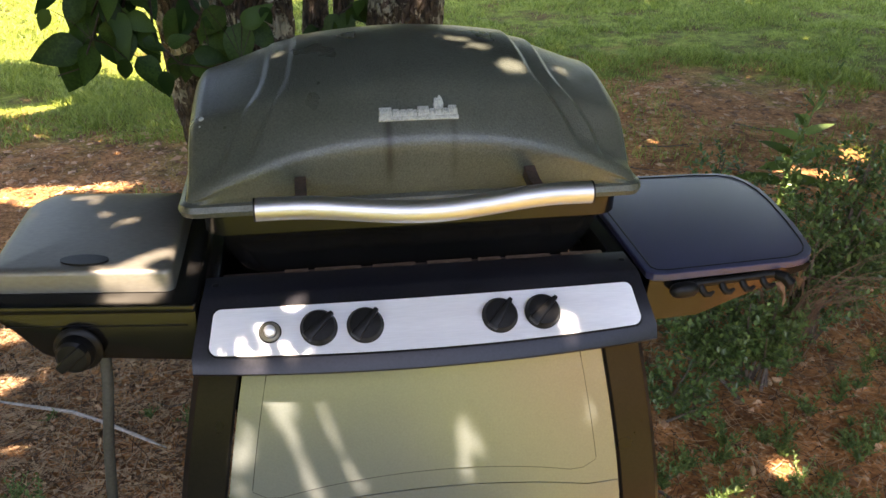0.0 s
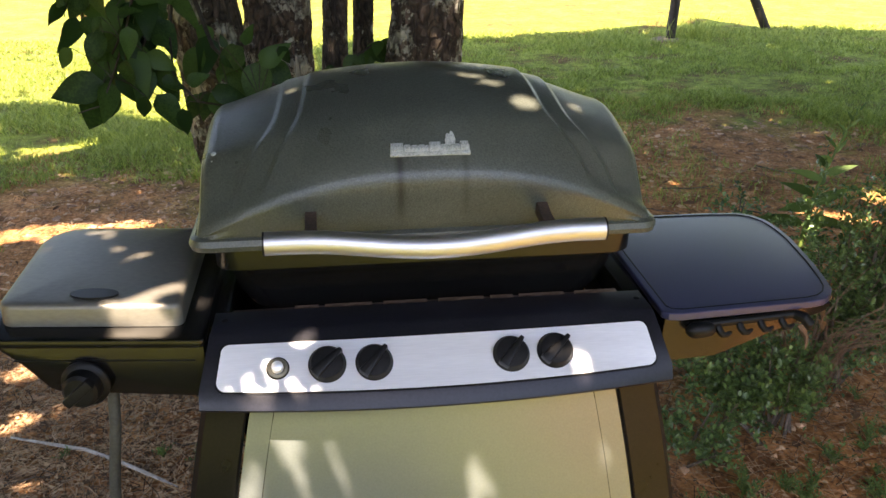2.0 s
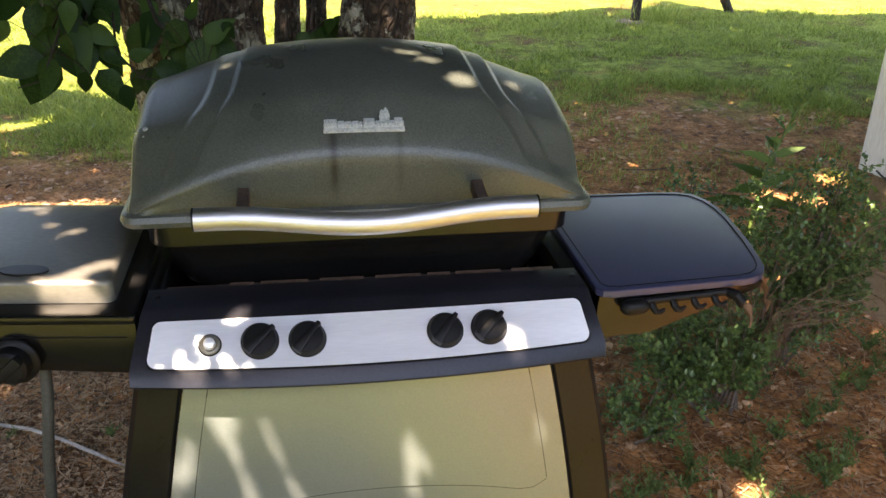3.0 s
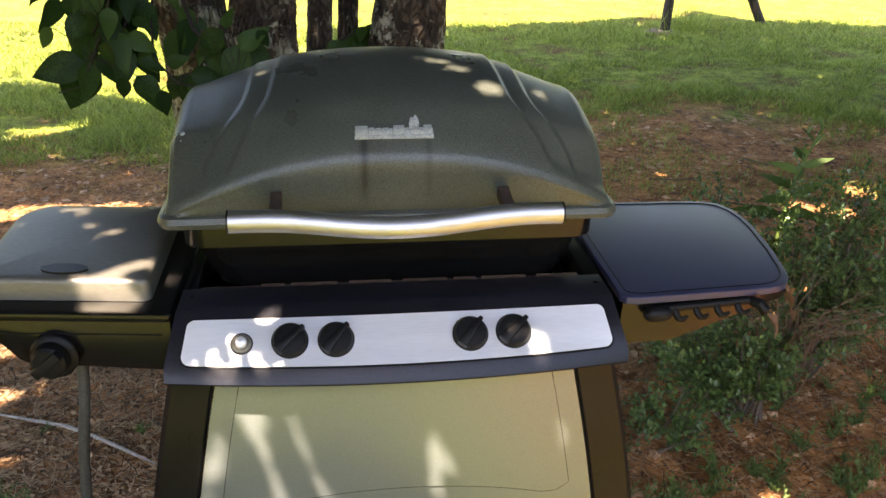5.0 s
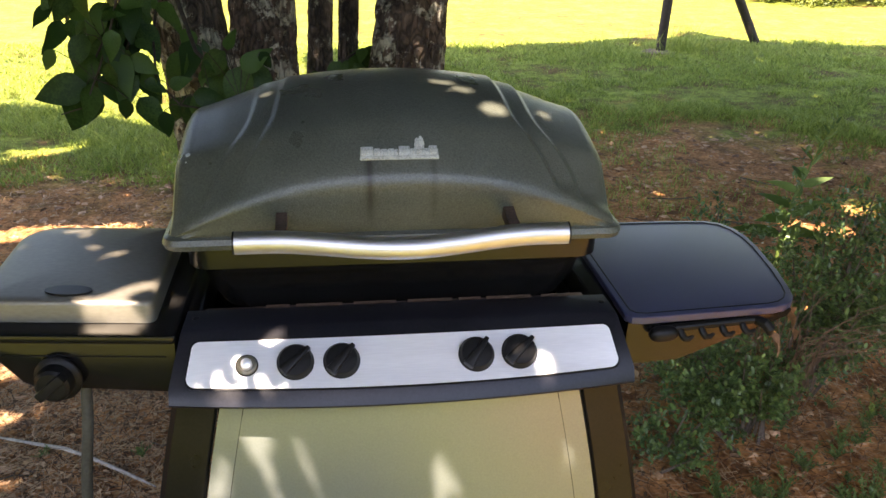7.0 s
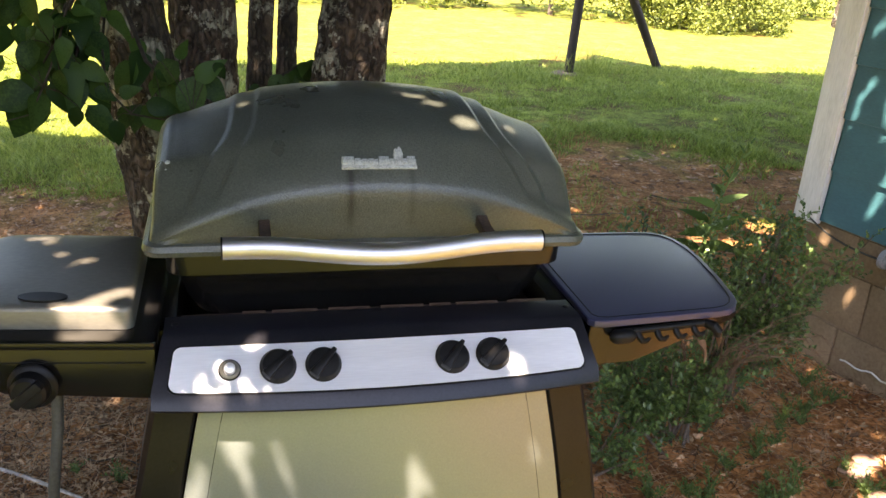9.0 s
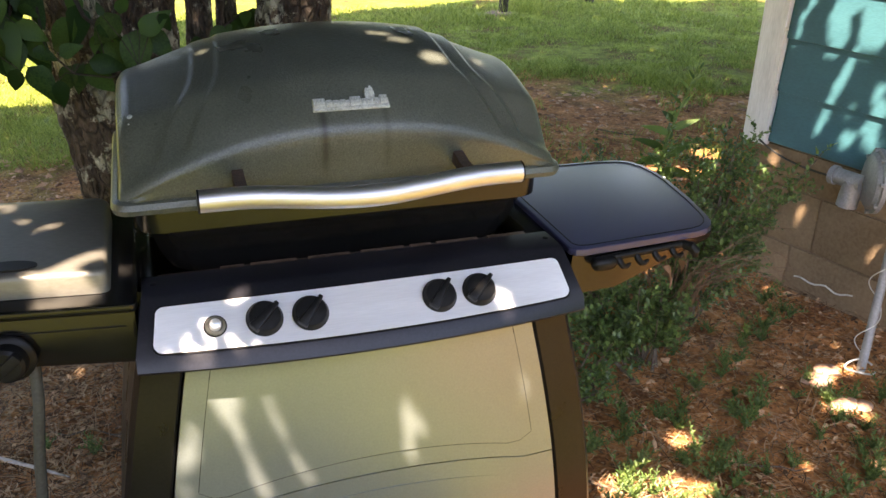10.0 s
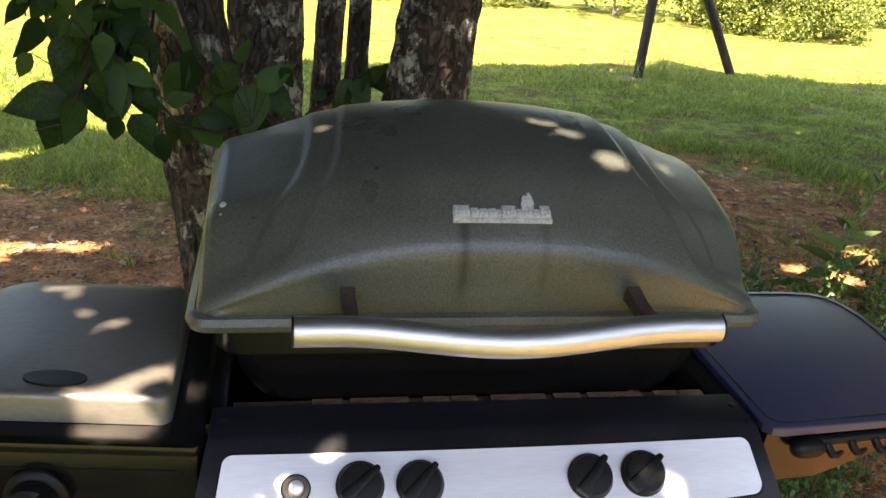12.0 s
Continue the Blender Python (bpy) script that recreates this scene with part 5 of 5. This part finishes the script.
def bare_twigs():
    """A tangle of dry bare twigs at the edge of the bush."""
    t = thing("dead_twigs", (1.24, 1.84, 0), "tangle of dry bare brown twigs beside the holly bush", "twigs")
    rr = random.Random(17)
    for k in range(34):
        a = rr.uniform(0, 6.28)
        p = Vector((1.33 + rr.uniform(-0.04, 0.04), 2.03 + rr.uniform(-0.03, 0.03), 0.0))
        q = Vector((1.25 + 0.09 * math.cos(a), 1.90 + 0.06 * math.sin(a), rr.uniform(0.30, 0.41)))
        e = q + Vector((0.04 + 0.16 * math.cos(a + rr.uniform(-0.5, 0.5)), 0.10 * math.sin(a), rr.uniform(-0.02, 0.12)))
        w = e + Vector((0.09 * math.cos(a), 0.05 * math.sin(a), rr.uniform(-0.09, 0.02)))
        m = p.lerp(q, 0.5) + Vector((rr.uniform(-0.04, 0.04), rr.uniform(-0.03, 0.03), 0))
        part("twig", tube([p - Vector((0, 0, 0.03)), m, q, q.lerp(e, 0.5) + Vector((0, 0, 0.015)), e, w], [0.0022, 0.0019, 0.0015, 0.0012, 0.001, 0.0006], 5), STRAW, t)


bare_twigs()


def weed():
    t = thing("weed", (1.40, 2.33, 0), "tall pale green weed with broad pointed leaves", "weed")
    pts = [(1.40, 2.33, -0.02), (1.41, 2.33, 0.25), (1.425, 2.33, 0.45), (1.445, 2.335, 0.58), (1.49, 2.34, 0.70), (1.55, 2.36, 0.83)]
    st = part("stem", tube(pts, [0.008, 0.0075, 0.0065, 0.005, 0.003, 0.001], 8), WEEDLEAF, t, "pale green stem")
    big = leaf_mesh("leaf", 0.15, 0.042, PALELEAF, 0.2, 0.35)
    slim = leaf_mesh("leaf", 0.06, 0.014, PALELEAF, 0.2, 0.2)
    rr = random.Random(2)
    for k in range(13):
        z = 0.44 + 0.018 * k
        x = table(z, [(0.0, 1.40), (0.45, 1.425), (0.58, 1.445), (0.70, 1.49), (0.83, 1.55)])
        a = 2.4 * k + 0.4
        hang_leaf((x, 2.335, z), (math.cos(a), math.sin(a), 0.25 + 0.03 * k), big, st, 1.05 - 0.045 * k, rr.uniform(-0.4, 0.4))
    for k in range(9):
        z = 0.68 + 0.016 * k
        x = table(z, [(0.0, 1.40), (0.58, 1.445), (0.70, 1.49), (0.83, 1.55)])
        a = 2.4 * k
        hang_leaf((x, 2.345, z), (math.cos(a), math.sin(a), 1.1), slim, st, 1.0 - 0.06 * k, rr.uniform(-0.4, 0.4))


weed()


def weed_plant(seed, stems, tall, size):
    """A low plant of arching stems set with small narrow leaves."""
    rr = random.Random(seed)
    at, way, face, long = [], [], [], []
    stalks = bmesh.new()
    for k in range(stems):
        a = rr.uniform(0, 6.28)
        out = rr.uniform(0.25, 1.1)
        h = tall * rr.uniform(0.55, 1.1)
        line = [Vector((math.cos(a) * out * h * f * f * 0.9 + 0.006 * math.cos(a), math.sin(a) * out * h * f * f * 0.9, h * (f - 0.25 * out * f * f))) for f in (0, 0.25, 0.5, 0.75, 1.0)]
        tube(line, [0.0014, 0.0012, 0.001, 0.0008, 0.0005], 5, True, stalks)
        n = int(h / 0.0048)
        for j in range(n):
            f = 0.15 + 0.85 * j / n
            i = min(3, int(f * 4))
            p = line[i].lerp(line[i + 1], f * 4 - i)
            d = (line[i + 1] - line[i]).normalized()
            b = 2.4 * j
            w = Vector((math.cos(b), math.sin(b), 0.45)) + d * 0.5
            at.append(p[:])
            way.append(w[:])
            face.append((rr.gauss(0, 0.3), rr.gauss(0, 0.3), 1))
            long.append(size * rr.uniform(0.7, 1.2) * (1.1 - 0.5 * f))
    long = np.array(long)
    ob = leaf_cloud("weed_plant", np.array(at), np.array(way), np.array(face), long, long * 0.42, WEEDLEAF, None)
    stalks.from_mesh(ob.data)
    stalks.to_mesh(ob.data)
    stalks.free()
    return tagged(ob, "low green weed with small leaves sprouting from the soil", "weed", "weeds on the bare soil")


def weeds():
    rr = random.Random(5)
    kinds = [weed_plant(61, 9, 0.085, 0.017), weed_plant(62, 13, 0.075, 0.015), weed_plant(63, 7, 0.11, 0.018), weed_plant(64, 10, 0.055, 0.014)]
    clumps = [(0.62, 1.72), (0.80, 1.62), (1.00, 1.66), (0.92, 1.40), (1.12, 1.46), (1.36, 1.72), (1.45, 1.60), (1.62, 1.95), (1.70, 1.60), (1.50, 1.36), (0.66, 1.40), (1.26, 1.24), (1.20, 1.62), (1.62, 1.28), (0.74, 1.90), (0.60, 2.02), (1.80, 2.10)]
    spots = [(x + rr.gauss(0, 0.075), y + rr.gauss(0, 0.06)) for x, y in clumps for k in range(6)]
    spots += [(rr.uniform(0.5, 1.9), rr.uniform(1.05, 2.1)) for k in range(22)]
    spots += [(rr.uniform(-0.95, -0.2), rr.uniform(1.35, 2.1)) for k in range(16)]
    for i, (x, y) in enumerate(spots):
        m = Matrix.Translation((x, y, ground_z(x, y) - 0.003)) @ Matrix.Rotation(rr.uniform(0, 6.28), 4, "Z") @ Matrix.Scale(rr.uniform(0.7, 1.35), 4)
        if i < 4:
            kinds[i].matrix_basis = m
        else:
            copy_thing(kinds[i % 4], m)


weeds()


def litter():
    """Curled leaf scraps and dry needles on the soil."""
    r = np.random.RandomState(3)
    def spread(n):
        x, y = np.where(r.rand(n) < 0.62, np.clip(r.normal(-0.75, 0.62, n), -3.5, 1.5), r.uniform(0.0, 3.2, n)), 0.85 + 4.2 * r.rand(n) ** 1.35
        edge = np.array([soil_edge(v) for v in x])
        ok = (y < edge + 0.5 * r.rand(n)) & ((y < 2.6) | (r.rand(n) < 0.20))
        x, y = x[ok], y[ok]
        return x, y, np.array([ground_z(a, b) for a, b in zip(x, y)])
    verts, faces = [], []
    # scraps of broad leaves, six corners each
    x, y, z = spread(52000)
    n = len(x)
    s = r.uniform(0.007, 0.028, n) * np.where(r.rand(n) < 0.05, 1.5, np.where(x > 0.3, 0.75, 0.82))
    a, w = r.uniform(0, 6.283, n), r.uniform(0.25, 0.60, n)
    dx, dy = np.cos(a), np.sin(a)
    curl, tip, roll = r.uniform(-0.05, 0.45, n), r.uniform(-0.3, 0.3, n), r.uniform(-0.5, 0.5, n)
    z = z + 0.003 + 0.012 * r.rand(n)
    rows = []
    for f, g in ((-0.5, 0), (-0.2, 0.5), (0.25, 0.42), (0.5, 0), (0.25, -0.42), (-0.2, -0.5)):
        rows.append(np.stack([x + dx * s * f - dy * s * w * g, y + dy * s * f + dx * s * w * g, z + s * (tip * f + roll * w * g + curl * (abs(g) + f * f))], 1))
    verts += np.stack(rows, 1).reshape(-1, 3).tolist()
    k = 6 * np.arange(n)[:, None]
    faces += (k + np.array([[0, 1, 2, 3]])).tolist() + (k + np.array([[0, 3, 4, 5]])).tolist()
    # needles and straw
    base = len(verts)
    x, y, z = spread(62000)
    n = len(x)
    s, a, bow = r.uniform(0.03, 0.10, n), r.uniform(0, 6.283, n), r.uniform(-0.12, 0.12, n)
    dx, dy, wd = np.cos(a), np.sin(a), r.uniform(0.0005, 0.0014, n)
    z = z + 0.004 + 0.014 * r.rand(n)
    rise = r.uniform(-0.08, 0.12, n)
    rows = []
    for f in (-0.5, 0.0, 0.5):
        for side in (-1, 1):
            off = bow * s * (1 - 4 * f * f) + side * wd
            rows.append(np.stack([x + dx * s * f - dy * off, y + dy * s * f + dx * off, z + rise * s * f], 1))
    verts += np.stack(rows, 1).reshape(-1, 3).tolist()
    k = base + 6 * np.arange(n)[:, None]
    faces += (k + np.array([[0, 1, 3, 2]])).tolist() + (k + np.array([[2, 3, 5, 4]])).tolist()
    ob = raw("leaf_litter", verts, faces, LITTER)
    tagged(ob, "dry brown leaves, needles and bark scraps on the soil", "leaf litter", kind="stuff")


litter()


def clods():
    """Crumbs and clods of clay, bark and gravel lying on the bare soil."""
    r = np.random.RandomState(15)
    n = 9000
    x, y = r.uniform(-2.2, 4.0, n), 1.0 + 4.2 * r.rand(n) ** 0.9
    ok = y < np.array([soil_edge(v) for v in x]) + 0.2
    x, y = x[ok], y[ok]
    n = len(x)
    z = np.array([ground_z(a, b) for a, b in zip(x, y)])
    s = 0.003 + 0.011 * r.rand(n) ** 3 * (1 + 0.25 * (y - 1))
    a = r.uniform(0, 6.283, n)
    long, flat = r.uniform(0.8, 2.2, n), r.uniform(0.3, 0.7, n)
    rows = []
    for u, v, w in ((1, 0, 0), (0, 1, 0), (-1, 0, 0), (0, -1, 0), (0, 0, 1), (0, 0, -1)):
        k = s * r.uniform(0.7, 1.3, n)
        du, dv = u * k * long, v * k
        rows.append(np.stack([x + du * np.cos(a) - dv * np.sin(a), y + du * np.sin(a) + dv * np.cos(a), z + 0.002 + w * k * flat], 1))
    verts = np.stack(rows, 1).reshape(-1, 3).tolist()
    k = 6 * np.arange(n)[:, None]
    faces = []
    for i, j in ((0, 1), (1, 2), (2, 3), (3, 0)):
        faces += (k + np.array([[i, j, 4]])).tolist() + (k + np.array([[j, i, 5]])).tolist()
    ob = raw("soil_clods", verts, faces, CLOD)
    tagged(ob, "loose crumbs and clods of red clay and bark", "soil clods", kind="stuff")


clods()


def grass():
    r = np.random.RandomState(9)
    n = 300000
    y = 3.5 + 8.8 * r.rand(n) ** 2.0
    x = r.uniform(-0.36 * y - 0.4, 0.72 * y + 0.3)
    patch = np.array([noise.noise((a * 1.4, b * 1.4, 4.0)) + 0.6 * noise.noise((a * 5.0, b * 5.0, 6.0)) for a, b in zip(x, y)])
    e = y - np.array([soil_edge(max(-6, min(6, a))) for a in x])
    dice = r.rand(n)
    keep = np.where(e < 0, (dice < 0.32 * np.exp(e * 1.3)) & (patch > 0.14), dice < np.clip(0.35 + 0.55 * e + 0.8 * patch, 0.05, 1))
    keep &= y < 8.3
    keep &= ~((e < 2.2) & (patch < -0.10) & (r.rand(n) < 0.6))
    x, y, patch = x[keep], y[keep], patch[keep]
    # tall tufts round the timber frame's footing
    a, q = r.uniform(0, 6.283, 500), abs(r.normal(size=500)) * 0.35
    h = np.concatenate([r.uniform(0.018, 0.046, len(x)) * np.clip(1 + 1.1 * patch, 0.35, 2.2), r.uniform(0.06, 0.28, 500)])
    w = np.concatenate([r.uniform(0.0012, 0.0030, len(x)) * (1 + 0.25 * np.maximum(0, y - 4)), np.full(500, 0.002)])
    x, y = np.concatenate([x, 3.35 + q * np.cos(a)]), np.concatenate([y, 7.85 + q * np.sin(a)])
    m = len(x)
    z = np.array([ground_z(u, v) for u, v in zip(x, y)]) - 0.004
    a = r.uniform(0, 6.283, m)
    dx, dy = np.cos(a) * w, np.sin(a) * w
    lx, ly = r.normal(size=m) * h * 0.8, r.normal(size=m) * h * 0.8
    mx, my = x + lx * 0.35, y + ly * 0.35
    rows = [(x - dx, y - dy, z), (x + dx, y + dy, z), (mx + dx * 0.7, my + dy * 0.7, z + h * 0.6), (mx - dx * 0.7, my - dy * 0.7, z + h * 0.6), (x + lx, y + ly, z + h)]
    verts = np.stack([np.stack(p, 1) for p in rows], 1).reshape(-1, 3).tolist()
    k = 5 * np.arange(m)[:, None]
    faces = (k + np.array([[0, 1, 2, 3]])).tolist() + (k + np.array([[3, 2, 4]])).tolist()
    ob = raw("grass", verts, faces, GRASS)
    tagged(ob, "mown green lawn grass thinning out towards bare soil", "grass", kind="stuff")


grass()


# ---- things on and beyond the lawn ----
def swing_frame():
    t = thing("swing_frame", (3.65, 7.98, 0), "weathered timber frame with two splayed legs on the lawn", "swing set")
    top = Vector((3.225, 7.95, 1.60))
    for p in (Vector((3.084, 7.784, -0.1)), Vector((4.25, 8.172, -0.1))):
        part("leg", tube([p, p.lerp(top, 0.5), top], 0.044, 12), POST, t)
    part("footing", turned([(0.13, 0.0), (0.14, 0.01), (0.11, 0.02), (0.05, 0.022)], (3.05, 7.77, -0.01), (0, 0, 1), 20), MORTAR, t)
    return t


swing_frame()


def hedge(name, at, rx, ry, h, n, per, size, seed, label):
    rr = random.Random(seed)
    cs = []
    for k in range(n):
        a, q = rr.uniform(0, 6.28), math.sqrt(rr.random())
        z = rr.uniform(0.1, 1.0) * h * (1 - 0.45 * q * q)
        cs.append((at[0] + rx * q * math.cos(a), at[1] + ry * q * math.sin(a), z, rr.uniform(0.14, 0.26)))
    t = thing(name, at, label, "bush")
    ob = scatter_leaves("foliage", cs, per, size, FARLEAF, t, seed, 0.7)
    ob["kind"] = "stuff"
    part("stem", tube([(at[0], at[1], -0.05), (at[0], at[1], h * 0.6)], [0.04, 0.015], 8), TWIG, t)
    return t


hedge("round_bush", (6.55, 11.5, 0), 1.25, 0.9, 1.4, 210, 5200, 0.044, 31, "rounded sunlit yellow-green bush at the lawn's edge")
for k in range(9):
    x = -7.5 + 2.0 * k
    hedge("hedge_bush", (x, 12.6 + 0.5 * math.sin(k * 1.7), 0), 1.2, 0.7, 1.7 + 0.3 * math.sin(k * 2.3), 100, 1900, 0.065, 40 + k, "sunlit shrub in the hedge behind the lawn")


def far_wood():
    rr = random.Random(77)
    cs = []
    for k in range(420):
        x = rr.uniform(-30, 34)
        cs.append((x, rr.uniform(17, 21), rr.uniform(0.3, 6.5), rr.uniform(0.6, 1.3)))
    # unseen leaf clumps behind the camera, added to close off the low sky
    for k in range(520):
        a = rr.uniform(0.62, 1.42) * math.pi
        d = rr.uniform(15, 19)
        cs.append((d * math.sin(a * 1.15 + 0.2) * 1.2, d * math.cos(a), rr.uniform(0.2, 4.6), rr.uniform(0.7, 1.4)))
    ob = scatter_leaves("far_wood", cs, 130, 0.32, BUSHLEAF, None, 78, 0.8)
    tagged(ob, "dark green wood behind the lawn, with unseen clumps added behind the camera", "trees", kind="stuff")
    t = thing("tree", (9.1, 11.9, 0), "dark bare trunk at the lawn's edge", "tree")
    bark_trunk("trunk", [(9.1, 11.9, -0.1), (9.12, 11.9, 0.6), (9.2, 11.9, 2.5), (9.3, 11.9, 4.0)], [0.17, 0.13, 0.11, 0.07], t, 4.0)


far_wood()

st = part("stick", tube([(-0.90, 2.14, 0.02), (-0.78, 2.10, 0.015), (-0.686, 2.06, 0.02), (-0.60, 2.01, 0.016), (-0.521, 1.951, 0.018), (-0.46, 1.91, 0.014), (-0.419, 1.881, 0.012)], [0.0035, 0.005, 0.0055, 0.0055, 0.005, 0.004, 0.002], 8), STICK)
tagged(st, "bleached fallen stick on the soil", "stick")


def fallen_twigs():
    """Thin dead twigs strewn over the soil."""
    rr = random.Random(29)
    spots = [(-0.62, 1.72), (-0.80, 1.95), (-0.45, 1.62), (-0.35, 2.05), (-0.72, 2.6), (-0.95, 3.0), (-0.55, 3.1), (-0.75, 3.4), (1.25, 3.3), (1.5, 3.6), (1.75, 3.9), (1.35, 4.1), (2.0, 3.5), (1.1, 3.0), (1.6, 3.1), (0.85, 1.5), (1.3, 1.42), (2.3, 4.1)]
    for x, y in spots:
        a, n = rr.uniform(-0.9, 0.9), rr.uniform(0.14, 0.34)
        d, e = Vector((math.cos(a), math.sin(a), 0)), Vector((-math.sin(a), math.cos(a), 0))
        line = []
        for k in range(6):
            f = k / 5 - 0.5
            p = Vector((x, y, 0)) + d * n * f + e * rr.uniform(-0.018, 0.018)
            line.append((p.x, p.y, ground_z(p.x, p.y) + 0.008))
        q = rr.uniform(0.002, 0.0045)
        b = tube(line, [q, q, q * 0.95, q * 0.85, q * 0.7, q * 0.4], 6)
        fork = Vector(line[3])
        tube([fork, fork + (d + e * rr.choice((-0.8, 0.8))) * n * 0.14 + Vector((0, 0, 0.006)), fork + (d + e * rr.choice((-0.6, 0.6))) * n * 0.28 + Vector((0, 0, 0.004))], [q * 0.6, q * 0.5, q * 0.25], 5, True, b)
        ob = part("twig", b, TWIG)
        tagged(ob, "thin forked dead twig lying on the soil", "twig", "twigs on the soil")


fallen_twigs()


def rocks():
    rr = random.Random(13)
    spots = [(1.67, 1.72, 0.05), (1.74, 1.76, 0.045), (1.66, 1.60, 0.05), (1.72, 1.58, 0.035), (2.02, 2.75, 0.07), (2.2, 2.9, 0.08), (1.5, 2.9, 0.06)]
    for x, y, s in spots:
        b = bmesh.new()
        bmesh.ops.create_icosphere(b, subdivisions=2, radius=1)
        for v in b.verts:
            k = 1 + 0.35 * noise.noise(v.co * 1.7 + Vector((x * 9, y * 9, 0)))
            v.co = Vector((x, y, ground_z(x, y) + 0.006)) + Vector((v.co.x * s * k, v.co.y * s * 0.75 * k, v.co.z * s * 0.35 * k))
        ob = part("rock", b, ROCK)
        tagged(ob, "pale clay stone half sunk in the soil", "rock", "stones by the foundation")


rocks()
